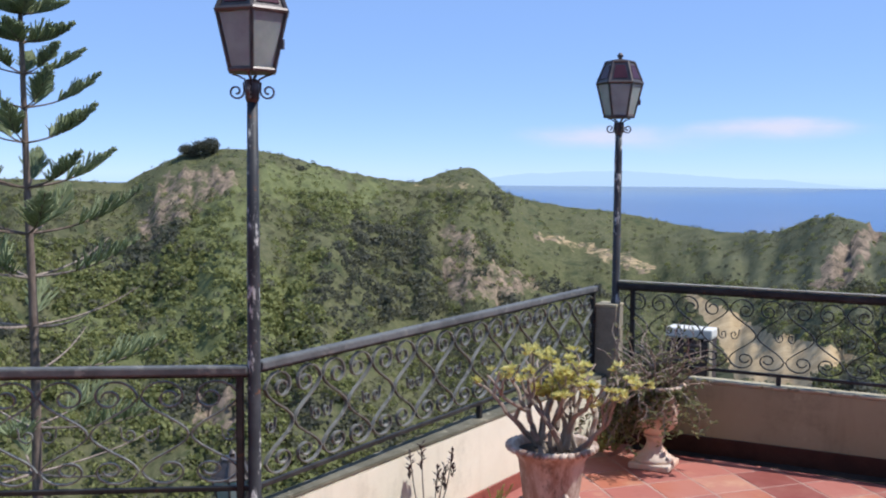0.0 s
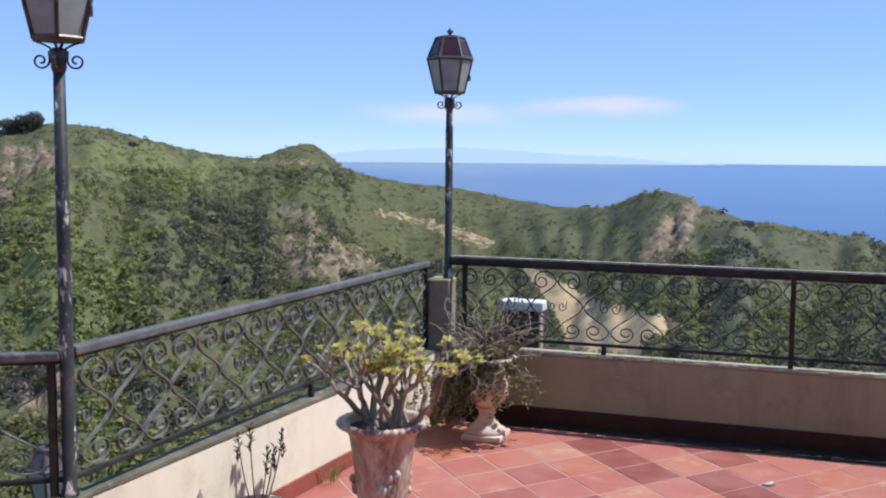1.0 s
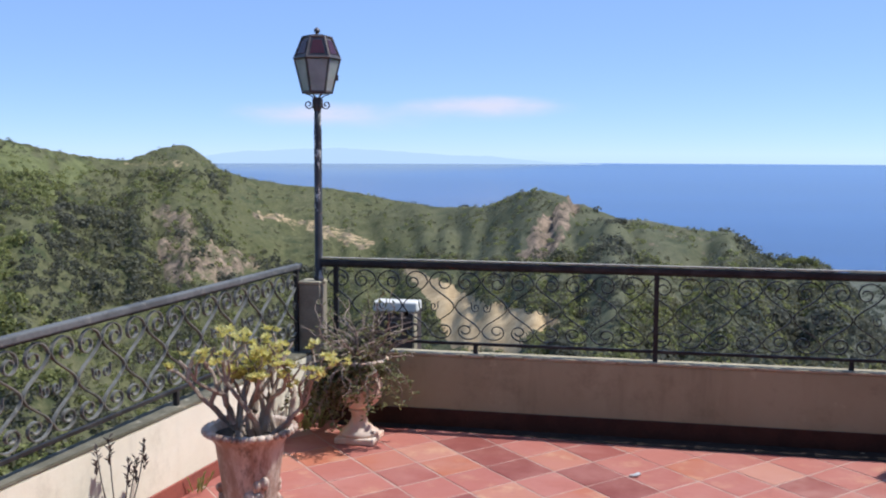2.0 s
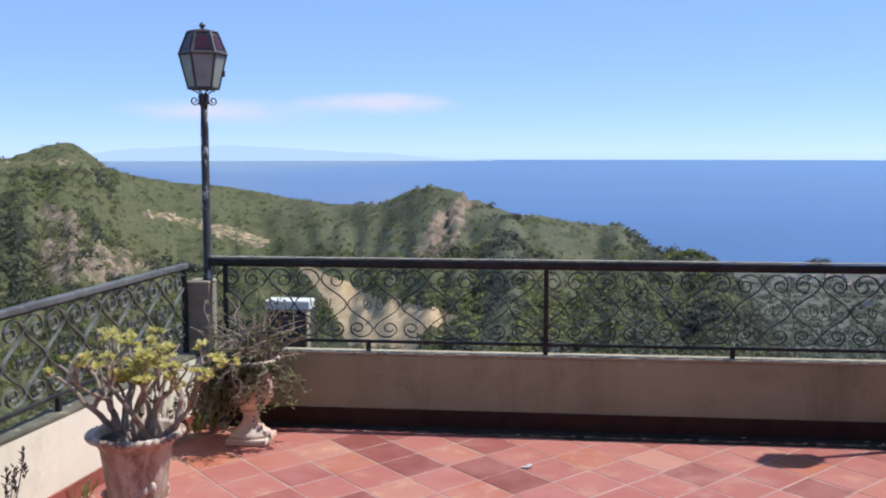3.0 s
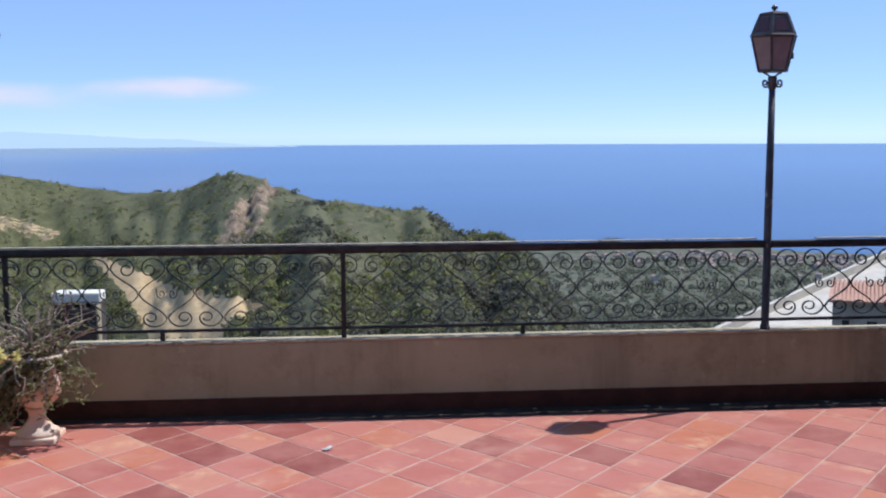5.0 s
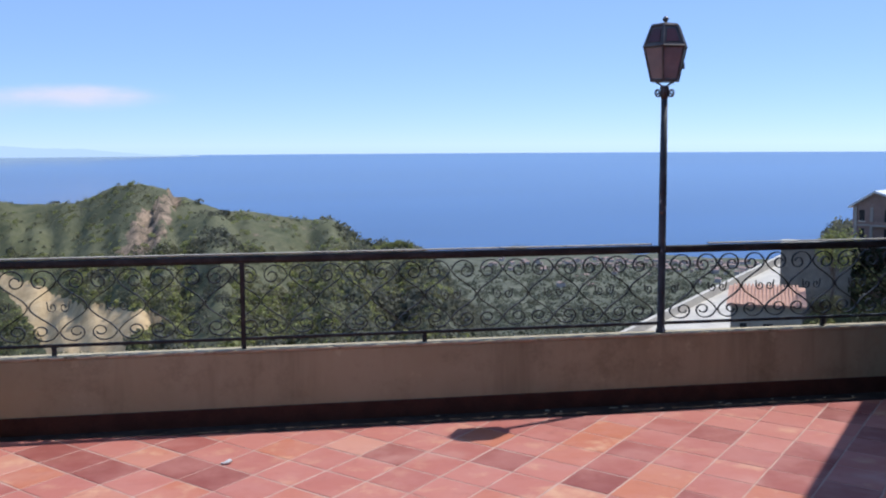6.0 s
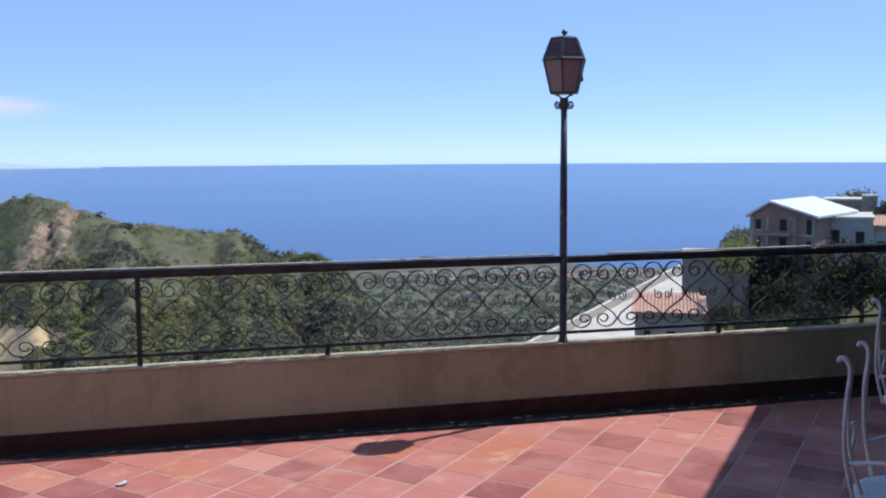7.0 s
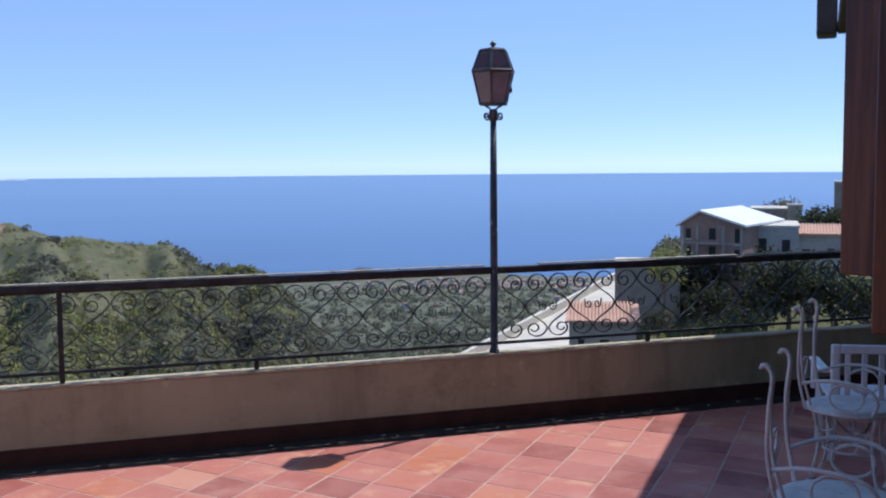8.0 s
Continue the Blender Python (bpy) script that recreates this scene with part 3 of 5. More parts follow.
tagged(part("trim_left", prism([(x + (0.002 if x > -2.25 or i == 0 else -0.002), y) for i, (x, y) in enumerate(LEFT_PLAN)], LOW - 0.0115, LOW + 0.004), M_MOSSCAP), "grimy cement capping on the cream parapet", "wall cap", kind="structure")
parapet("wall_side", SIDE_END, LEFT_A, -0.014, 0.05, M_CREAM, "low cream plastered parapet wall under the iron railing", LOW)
for nm, a, b, hh in (("trim_front", Vector((CX + 0.07, WY - 0.006, 0)), Vector((FRONT_END, WY - 0.006, 0)), TOP), ("trim_side", SIDE_END, LEFT_A, LOW)):
    tagged(part(nm, along(a, b, 0 if hh == TOP else -0.015, 0.109 if hh == TOP else 0.052, hh - 0.012, hh + 0.004, 0.005), M_CAP if hh == TOP else M_MOSSCAP), "pale cement capping on the parapet", "wall cap", kind="structure")
tagged(part("baseboard_front", along(Vector((CX + 0.02, WY - 0.012, 0)), Vector((FRONT_END, WY - 0.012, 0)), 0, 0.012, 0.0, 0.108, 0.003), M_SKIRT_SHADED), "red tile skirting along the parapet, toned dark as in shade", "baseboard", kind="structure")
tagged(part("baseboard_left", along(LEFT_A - left_out * 0.026, Vector((CX, WY - 0.03, 0)) - left_out * 0.026, 0, 0.012, 0.0, 0.085, 0.003), M_SKIRT_SUNLIT), "red tile skirting along the cream parapet, toned bright as in sun", "baseboard", kind="structure")
# ragged black strip standing in for the deep floor shadow of the parapet
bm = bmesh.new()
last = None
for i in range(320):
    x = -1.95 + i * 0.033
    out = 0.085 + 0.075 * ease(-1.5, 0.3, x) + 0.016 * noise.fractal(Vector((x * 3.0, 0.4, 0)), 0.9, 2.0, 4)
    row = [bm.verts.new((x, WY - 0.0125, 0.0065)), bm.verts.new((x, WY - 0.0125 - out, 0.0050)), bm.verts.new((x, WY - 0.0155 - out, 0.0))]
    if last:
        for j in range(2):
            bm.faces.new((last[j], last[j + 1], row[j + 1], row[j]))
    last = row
tagged(part("trim_foot_shade", bm, M_FOOT_SHADE), "black band painted as shadow on the floor along the parapet", "floor edge", kind="structure")
pillar = thing("pillar", -2.125, WY + 0.04, 0, "square grey-brown plastered corner pillar", "pillar")
part("shaft", boxed(-0.080, 0.055, -0.07, 0.075, 0.0, 0.835, bevel=0.008), M_PILLAR, pillar)
part("cap", boxed(-0.083, 0.058, -0.073, 0.078, 0.835, 0.855, bevel=0.006), M_CAP, pillar)

tagged(part("wall_corner", boxed(LEFT_A.x - 0.045, LEFT_A.x + 0.065, LEFT_A.y + 0.02, LEFT_A.y + 0.13, -2.5, TOP + 0.002, bevel=0.006), M_MOSSCAP), "small dirty cement block under the lamp", "wall", kind="structure")

# ---- railings ----
PERIOD = 0.345


def spiral(cx, cz, rx, rz, start, turns, flip, n=30, tight=0.16, drift=0.0):
    """Points of an oval spiral from its rim to its eye, which may lie off the middle."""
    out = []
    for i in range(n + 1):
        t = i / n
        q = 1 - (1 - tight) * t ** 0.8
        a = start + flip * 2 * math.pi * turns * t
        out.append((cx + drift * t + rx * q * math.cos(a), cz + rz * q * math.sin(a)))
    return out


WAIST = 0.722


def heart_half(low):
    """Half of a heart: from its tip at the waist, out and round into a curl under the handrail, or over the lower bar."""
    h = PERIOD / 2
    cz, rz = (0.578, 0.062) if low else (0.872, 0.074)
    rx = h / 2 - 0.005
    side = []
    for i in range(13):
        t = i / 13
        q = t * t * (3 - 2 * t)
        side.append((0.005 + (h - 0.014) * q, WAIST + (cz - WAIST) * t))
    return flat_bar(bmesh.new(), side + spiral(h / 2, cz, rx, rz, 0.0, 1.5, -1 if low else 1, drift=-0.026), 0.0060, 0.016)


def c_scroll():
    """A small curl at waist height between two hearts."""
    h, z = PERIOD / 2, WAIST + 0.032
    pts = [(h - 0.066, z), (h - 0.062, z - 0.020)] + [(h - x, 2 * WAIST - q) for x, q in spiral(0.034, WAIST, 0.028, 0.032, 0.2, 1.15, 1, 18, 0.25)]
    return flat_bar(bmesh.new(), pts, 0.0042, 0.012)


def bar_set(mat):
    return [mesh_of("scroll", heart_half(low), mat) for low in (False, True)] + [mesh_of("small_scroll", c_scroll(), mat)]


BLACK_BARS, SUNLIT_BARS = bar_set(M_IRON), bar_set(M_IRON_SUNLIT)


def railing(name, a, b, posts, feet, label, rail_mat, period=0.345, skip=0.03, strip=False, drop=0.0, bars=None, low=0.0):
    """A wrought-iron panel from a to b; posts and feet at distances along it."""
    way = b - a
    length = way.length
    ang = math.degrees(math.atan2(way.y, way.x))
    squeeze = 1 - drop / 0.435
    top = thing(name, a.x, a.y, TOP, label, "railing", "terrace railings", turn=ang)
    part("handrail", boxed(0, length, -0.024, 0.024, 0.514 - drop, (0.550 if strip else 0.548) - drop, bevel=0.008), rail_mat, top, "worn flat handrail")
    if strip:
        for a, b in ((0.0, 1.9), (1.905, 3.3), (3.305, length - 0.05)) if length < 5 else ((0.28, 1.75), (1.8, 3.9), (3.95, 6.0)):
            part("top_strip", boxed(a, b, -0.020, 0.022, 0.5505, 0.558, bevel=0.002), M_STRIP, top, "pale weathered strip")
    part("lower_bar", boxed(0, length, -0.010, 0.010, 0.052, 0.070, bevel=0.003), M_IRON, top)
    part("upper_bar", boxed(0, length, -0.009, 0.009, 0.505 - drop, 0.5135 - drop, bevel=0.002), M_IRON, top)
    for d in posts:
        part("post", boxed(d - 0.014, d + 0.014, -0.014, 0.014, -low, 0.5135 - drop, bevel=0.003), M_IRON, top)
    for d in feet:
        part("foot", boxed(d - 0.013, d + 0.013, -0.012, 0.012, -low, 0.052, bevel=0.003), M_IRON, top)
    k = max(1, round((length - 2 * skip) / period))
    step = (length - 2 * skip) / k
    for i in range(k):
        x0 = skip + i * step
        for sgn in (1, -1):
            m = Matrix.Translation((x0 + step / 2, 0, 0.07 - (TOP + 0.07) * squeeze)) @ Matrix.Diagonal((sgn * step / PERIOD, 1, squeeze, 1))
            for nm, me in zip(("scroll", "scroll", "small_scroll"), bars or BLACK_BARS):
                ob = new(nm, me)
                ob.parent = top
                ob.matrix_basis = m
    return top


RY = WY + 0.045
LAMP_R = Vector((2.465, RY, TOP))
LAMP_C = Vector((-2.10, RY, 0.855))
LAMP_L = Vector((-2.415, 2.795, TOP))
railing("iron_railing", Vector((LAMP_C.x + 0.02, RY, 0)), Vector((LAMP_R.x - 0.02, RY, 0)), [0.09, 2.0], [0.955, 3.06], "black wrought-iron scroll railing on the front parapet", M_IRON, 0.318, strip=True, drop=0.006)
railing("iron_railing", Vector((LAMP_R.x + 0.02, RY, 0)), Vector((8.6, RY, 0)), [3.0, 5.4], [1.07, 4.2], "black wrought-iron scroll railing on the shaded parapet", M_IRON, 0.318, strip=True, drop=0.006)
la = LAMP_L.copy()
la.z = 0
railing("iron_railing", la + left_way * 0.02, Vector((LAMP_C.x - 0.115, RY - 0.03, 0)), [3.02], [1.62], "worn grey-black wrought-iron railing on the cream parapet, scrolls toned as sunlit", M_HANDRAIL, drop=0.028, bars=SUNLIT_BARS, low=0.016)
railing("iron_railing", la - side_way * 3.6, la - side_way * 0.02, [0.02, 3.55], [1.8], "worn grey-black wrought-iron railing turning at the lamp, scrolls toned as sunlit", M_HANDRAIL, drop=0.040, bars=SUNLIT_BARS, low=0.016)


# ---- lamp posts ----
def hexring(r, z, a0=0.0):
    return [Vector((r * math.cos(a0 + math.pi / 3 * i), r * math.sin(a0 + math.pi / 3 * i), z)) for i in range(6)]


def panel(bm, a, b, c, d, inset, thick):
    """A thin slab inside the quad a b c d."""
    mid = (a + b + c + d) / 4
    q = [p + (mid - p) * inset for p in (a, b, c, d)]
    nor = (q[1] - q[0]).cross(q[3] - q[0]).normalized() * thick
    fr = [bm.verts.new(p) for p in q]
    bk = [bm.verts.new(p - nor) for p in q]
    bm.faces.new(fr)
    bm.faces.new(bk[::-1])
    for i in range(4):
        bm.faces.new((fr[i], bk[i], bk[(i + 1) % 4], fr[(i + 1) % 4]))
    return bm


def lamp_post(at, foot, label, turn, pole, red=()):
    """A pole with a six-sided lantern, its glass bottom 1.99 m above the floor."""
    top = thing("lamp_post", at.x, at.y, foot, label, "lamp post", "terrace lamps", turn=turn)
    z0 = 1.99 - foot
    part("pole", lathe([(0.030, 0), (0.030, 0.02), (0.024, 0.03), (0.023, 0.9), (0.019, z0 - 0.09)], 12), pole, top, "black pole with peeling paint", smooth=True)
    part("collar", lathe([(0.020, z0 - 0.11), (0.025, z0 - 0.095), (0.025, z0 - 0.045), (0.02, z0 - 0.03)], 12), M_LAMP, top, smooth=True)
    for i in range(4):
        bm = bmesh.new()
        pts = curl(0.056, z0 - 0.072, 0.028, math.pi, 1.3, 18, 0.25, flip=1)
        flat_bar(bm, [(0.030, z0 - 0.04)] + pts, 0.006, 0.009)
        part("scroll", bm, M_LAMP, top, at=pose(0, 0, 0, 0, 0, 90 * i + 20))
        bm = bmesh.new()
        flat_bar(bm, [(0.020, z0 - 0.05), (0.026, z0 - 0.03), (0.048, z0 - 0.018), (0.068, z0 - 0.012), (0.076, z0 + 0.002)], 0.006, 0.009)
        part("bracket", bm, M_LAMP, top, at=pose(0, 0, 0, 0, 0, 90 * i + 20))
    head = new("lantern")
    head.parent = top
    b0, b1, b2 = hexring(0.087, z0), hexring(0.136, z0 + 0.200), hexring(0.085, z0 + 0.325)
    bm = bmesh.new()
    for i in range(6):
        tube(bm, [b0[i], b1[i]], 0.0075, n=6)
        tube(bm, [b1[i], b2[i]], 0.0085, n=6)
        j = (i + 1) % 6
        tube(bm, [b0[i], b0[j]], 0.009, n=6)
        tube(bm, [b1[i], b1[j]], 0.010, n=6)
        tube(bm, [b2[i], b2[j]], 0.008, n=6)
    part("frame", bm, M_LAMP, head, "bronze-brown lantern frame")
    part("base", lathe([(0.083, z0 - 0.008), (0.085, z0 + 0.006)], 6), M_LAMP, head)
    part("crown", lathe([(0.083, z0 + 0.321), (0.083, z0 + 0.334), (0.03, z0 + 0.344)], 6), M_LAMP, head)
    part("finial", lathe([(0.008, z0 + 0.344), (0.010, z0 + 0.352), (0.020, z0 + 0.362), (0.016, z0 + 0.374), (0.005, z0 + 0.384)], 10), M_LAMP, head, smooth=True)
    for i in range(6):
        j = (i + 1) % 6
        part("pane", panel(bmesh.new(), b0[i], b0[j], b1[j], b1[i], 0.10, 0.004), M_PANE_RED if i in red else M_PANE, head, "reddish pane" if i in red else "frosted pane")
        part("roof_panel", panel(bmesh.new(), b1[i], b1[j], b2[j], b2[i], 0.05, 0.006), M_LAMP, head)
        out = (b1[j] - b1[i]).cross(b2[i] - b1[i]).normalized() * 0.004
        part("roof_pane", panel(bmesh.new(), b1[i] + out, b1[j] + out, b2[j] + out, b2[i] + out, 0.36, 0.003), M_PURPLE, head, "dark red glass")
    part("hinge", boxed(0.108, 0.126, -0.006, 0.006, z0 + 0.07, z0 + 0.105, bevel=0.002), M_LAMP, head)
    return top


lamp_post(LAMP_L, TOP, "tall lamp with six-sided lantern and peeling pole on cream parapet", 8, M_POLE)
lamp_post(LAMP_C, LAMP_C.z, "terrace lamp with six-sided lantern on the corner pillar", 20, M_POLE)
lamp_post(LAMP_R, TOP, "terrace lamp with dark pole and six-sided lantern on the front parapet", 2, M_POLE_DARK, red=(3, 4))


# ---- the house beside the terrace: eave overhead, wall, shutters ----
EAVE_Z = 2.75
EAVE_WAY = Vector((0.633, 0.774, 0))
EAVE_OUT = Vector((0.774, -0.633, 0))
EAVE_P = Vector((2.61, 4.13, 0)) + Vector((0.585, 0.224, 0)) * EAVE_Z
eave_turn = math.degrees(math.atan2(EAVE_WAY.y, EAVE_WAY.x))
E0 = EAVE_P - EAVE_WAY * 11.0      # start of the eave, behind the camera
house = thing("house", E0.x, E0.y, 0, "house with wide dark wooden eave shading the terrace", "house", turn=eave_turn)
LEN = 15.6
part("roof", boxed(0, LEN, -6.5, 0, EAVE_Z + 0.12, EAVE_Z + 0.26, bevel=0.01), M_EAVE, house, "dark eave boards")
part("fascia", boxed(0, LEN, -0.06, -0.0, EAVE_Z - 0.02, EAVE_Z + 0.118, bevel=0.006), M_EAVE, house)
part("gutter", boxed(0, LEN - 0.5, 0.004, 0.09, EAVE_Z + 0.06, EAVE_Z + 0.16, bevel=0.02), M_EAVE, house)
part("gable_board", boxed(LEN - 0.9, LEN - 0.5, 0.092, 0.27, EAVE_Z + 0.02, EAVE_Z + 0.85, bevel=0.02), M_EAVE, house)
part("soffit", boxed(0, LEN, -1.7, -0.062, EAVE_Z, EAVE_Z + 0.117, bevel=0.004), M_EAVE, house)
# unseen walls added; their dark tone holds bounce light down under the eave
part("wall", boxed(0, LEN - 0.6, -2.0, -1.72, -0.3, EAVE_Z + 0.118, bevel=0.01), M_FACADE_DIM, house, "unseen dark plastered wall added under the eave")
part("wall", boxed(0.0, 0.28, -1.70, 4.5, -0.3, EAVE_Z + 0.118, bevel=0.01), M_FACADE_DIM, house, "unseen dark wall added behind the terrace")


def shutter(x, y, z0, z1, wide, turn, label):
    """A louvred wooden leaf, hinged at its far edge."""
    top = thing("shutter", x, y, z0, label, "shutter", "window shutters", turn=turn)
    h = z1 - z0
    for a, b in ((0, 0.055), (wide - 0.055, wide)):
        part("stile", boxed(a, b, -0.016, 0.016, 0, h, bevel=0.003), M_WOOD, top)
    for z in (0.0, h * 0.5, h - 0.09):
        part("rail", boxed(0.056, wide - 0.056, -0.014, 0.014, z, z + 0.09, bevel=0.003), M_WOOD, top)
    first = None
    for lo, hi in ((0.095, h * 0.5 - 0.01), (h * 0.5 + 0.095, h - 0.1)):
        k = int((hi - lo) / 0.042)
        for i in range(k):
            m = pose(0, 0, lo + 0.02 + 0.042 * i, 40, 0, 0)
            if first is None:
                first = part("slat", boxed(0.057, wide - 0.057, -0.022, 0.022, -0.004, 0.004), M_WOOD, top, at=m)
            else:
                again(first, top, m)
    return top


def spot(az, d, z):
    a = radians(az)
    return Vector((0.14 + d * math.sin(a), 0.02 + d * math.cos(a), z))


s0 = spot(40.25, 1.75, 0)
shutter(s0.x, s0.y, EYE - 1.75 * math.tan(radians(5.98)), 2.72, 0.42, -63, "brown stained louvred wooden shutter standing open")
s1 = spot(41.75, 1.62, 0)
shutter(s1.x, s1.y, EYE - 1.62 * math.tan(radians(9.0)), 2.72, 0.40, -52, "dark brown louvred wooden shutter folded beside another")
frame_post = thing("window_post", s1.x + 0.36, s1.y - 0.40, 0, "dark wooden post carrying the shutters", "post")
part("post", boxed(-0.04, 0.04, -0.04, 0.04, 0, EAVE_Z + 0.1, bevel=0.005), M_WOOD, frame_post)


# ---- white iron chairs and table in the shade ----
def arc(c, r, a0, a1, n, z=0.0):
    return [(c[0] + r * math.cos(a0 + (a1 - a0) * i / n), c[1] + r * math.sin(a0 + (a1 - a0) * i / n), z) for i in range(n + 1)]


def smooth_path(pts, n=6):
    """A rounded line through points."""
    pts = [Vector(p) for p in pts]
    out = []
    for i in range(len(pts) - 1):
        p0, p1, p2, p3 = pts[max(i - 1, 0)], pts[i], pts[i + 1], pts[min(i + 2, len(pts) - 1)]
        for j in range(n):
            t = j / n
            out.append(0.5 * ((2 * p1) + (p2 - p0) * t + (2 * p0 - 5 * p1 + 4 * p2 - p3) * t * t + (3 * p1 - p0 - 3 * p2 + p3) * t ** 3))
    out.append(pts[-1])
    return out


def iron_chair(x, y, turn, label):
    """A garden chair of bent white rods; its back stands at -x."""
    top = thing("garden_chair", x, y, 0.004, label, "chair", "white garden chairs", turn=turn)
    r = 0.20
    part("seat", lathe([(r - 0.012, 0.436), (r, 0.440), (r, 0.450), (r - 0.015, 0.456), (0.05, 0.452)], 28), M_WHITE, top, smooth=True)
    bm = tube(bmesh.new(), arc((0, 0), r + 0.004, 0, 2 * math.pi, 28, 0.436), 0.008)
    part("seat_ring", bm, M_WHITE, top)
    for sx, sy in ((0.14, 0.14), (0.14, -0.14), (-0.14, 0.14), (-0.14, -0.14)):
        bm = tube(bmesh.new(), smooth_path([(sx, sy, 0.43), (sx * 0.85, sy * 0.85, 0.30), (sx * 1.05, sy * 1.05, 0.12), (sx * 1.55, sy * 1.55, 0.0)]), 0.009, n=7)
        part("leg", bm, M_WHITE, top)
    part("stretcher", tube(bmesh.new(), arc((0, 0), 0.125, 0, 2 * math.pi, 24, 0.24), 0.006), M_WHITE, top)
    for sy in (-1, 1):
        for off in (0.0, 0.045):
            pts = [(-0.175 + off * 0.4, sy * (0.155 - off), 0.44), (-0.205 + off * 0.2, sy * (0.172 - off), 0.60), (-0.205, sy * (0.172 - off * 0.8), 0.76), (-0.196, sy * (0.165 - off * 0.4), 0.875), (-0.205, sy * 0.162, 0.912)]
            part("back_rod", tube(bmesh.new(), smooth_path(pts), 0.0072, n=7), M_WHITE, top)
        pts = [(-0.20, sy * 0.15, 0.56), (-0.06, sy * 0.225, 0.60), (0.10, sy * 0.235, 0.585), (0.155, sy * 0.215, 0.52), (0.13, sy * 0.18, 0.45)]
        part("arm", tube(bmesh.new(), smooth_path(pts), 0.008, n=7), M_WHITE, top)
        bm = tube(bmesh.new(), [(0.02 + 0.075 * math.cos(a), sy * 0.215, 0.525 + 0.06 * math.sin(a)) for a in [2 * math.pi * i / 20 for i in range(21)]], 0.006)
        part("arm_ring", bm, M_WHITE, top)
        hook = [(-0.203, sy * 0.162, 0.908), (-0.214, sy * 0.162, 0.922), (-0.228, sy * 0.162, 0.922), (-0.234, sy * 0.162, 0.910)]
        part("back_curl", tube(bmesh.new(), smooth_path(hook), 0.0085, 0.0095, n=7), M_WHITE, top)
        for k, sx in enumerate((-0.5, 0.5)):
            ring = [(sx * 0.17 + 0.048 * math.cos(a), sy * 0.135, 0.385 + 0.042 * math.sin(a)) for a in [2 * math.pi * i / 18 for i in range(19)]]
            part("apron_ring", tube(bmesh.new(), ring, 0.005), M_WHITE, top)
        for k in range(3):
            x = -0.12 + 0.08 * k
            part("apron_rod", tube(bmesh.new(), smooth_path([(x, sy * 0.14, 0.345), (x + 0.02, sy * 0.125, 0.29), (x, sy * 0.10, 0.245)]), 0.0045, n=5), M_WHITE, top)
    heart = [(-0.225, 0.09 * math.sin(t) ** 3 * 1.0, 0.60 + 0.075 * (0.81 * math.cos(t) - 0.31 * math.cos(2 * t) - 0.12 * math.cos(3 * t))) for t in [2 * math.pi * i / 28 for i in range(29)]]
    part("back_heart", tube(bmesh.new(), heart, 0.006), M_WHITE, top)
    for sx in (-1, 1):
        bm = tube(bmesh.new(), [(sx * 0.10 * math.cos(a), 0.13 * math.sin(a) , 0.33 + 0.06 * math.cos(2 * a)) for a in [2 * math.pi * i / 24 for i in range(25)]], 0.005)
        part("apron_scroll", bm, M_WHITE, top)
    return top


iron_chair(2.54, 2.855, -48, "white wrought-iron garden chair with round seat in shade")
iron_chair(3.53, 3.95, -51, "white wrought-iron garden chair with curled back in the shade")
pc = thing("plastic_chair", 4.12, 4.53, 0.004, "white plastic armchair behind the iron chairs", "chair", turn=150)
part("seat", boxed(-0.22, 0.22, -0.22, 0.22, 0.40, 0.43, bevel=0.012), M_PLASTIC, pc)
for sx in (-1, 1):
    for sy in (-1, 1):
        part("leg", boxed(sx * 0.215 - 0.022, sx * 0.215 + 0.022, sy * 0.20 - 0.022, sy * 0.20 + 0.022, 0, 0.399, bevel=0.008), M_PLASTIC, pc)
    part("arm", boxed(sx * 0.25 - 0.03, sx * 0.25 + 0.03, -0.22, 0.20, 0.60, 0.625, bevel=0.01), M_PLASTIC, pc)
    part("arm_post", boxed(sx * 0.25 - 0.02, sx * 0.25 + 0.02, -0.20, -0.16, 0.40, 0.599, bevel=0.008), M_PLASTIC, pc)
    part("back_stile", boxed(sx * 0.20 - 0.025, sx * 0.20 + 0.025, 0.20, 0.235, 0.431, 0.80, bevel=0.01), M_PLASTIC, pc)
pc.scale = (0.95, 0.95, 0.80)
part("back_top", boxed(-0.174, 0.174, 0.20, 0.235, 0.74, 0.80, bevel=0.01), M_PLASTIC, pc)
for i in range(4):
    part("back_slat", boxed(-0.15 + 0.09 * i, -0.12 + 0.09 * i, 0.207, 0.228, 0.431, 0.739, bevel=0.004), M_PLASTIC, pc)


# ---- plant pots ----
def rope_rim(bm, r, z, thick, n=34):
    for i in range(n):
        a = 2 * math.pi * i / n
        m = Matrix.Translation((r * math.cos(a), r * math.sin(a), z)) @ Matrix.Rotation(a + 0.6, 4, "Z") @ Matrix.Diagonal((thick * 0.75, thick * 1.55, thick, 1))
        bmesh.ops.create_icosphere(bm, subdivisions=1, radius=1.0, matrix=m)
    return bm


def leaf(bm, p, way, up, long, wide):
    """A small pointed leaf with a fold."""
    side = way.cross(up)
    if side.length < 1e-4:
        side = Vector((1, 0, 0))
    side = side.normalized() * wide / 2
    nor = side.cross(way).normalized() * wide * 0.25
    a, b, c, d = bm.verts.new(p), bm.verts.new(p + way * long * 0.55 + side + nor), bm.verts.new(p + way * long), bm.verts.new(p + way * long * 0.55 - side + nor)
    e = bm.verts.new(p + way * long * 0.55 - nor * 0.3)
    for f in ((a, e, b), (b, e, c), (c, e, d), (d, e, a)):
        bm.faces.new(f)


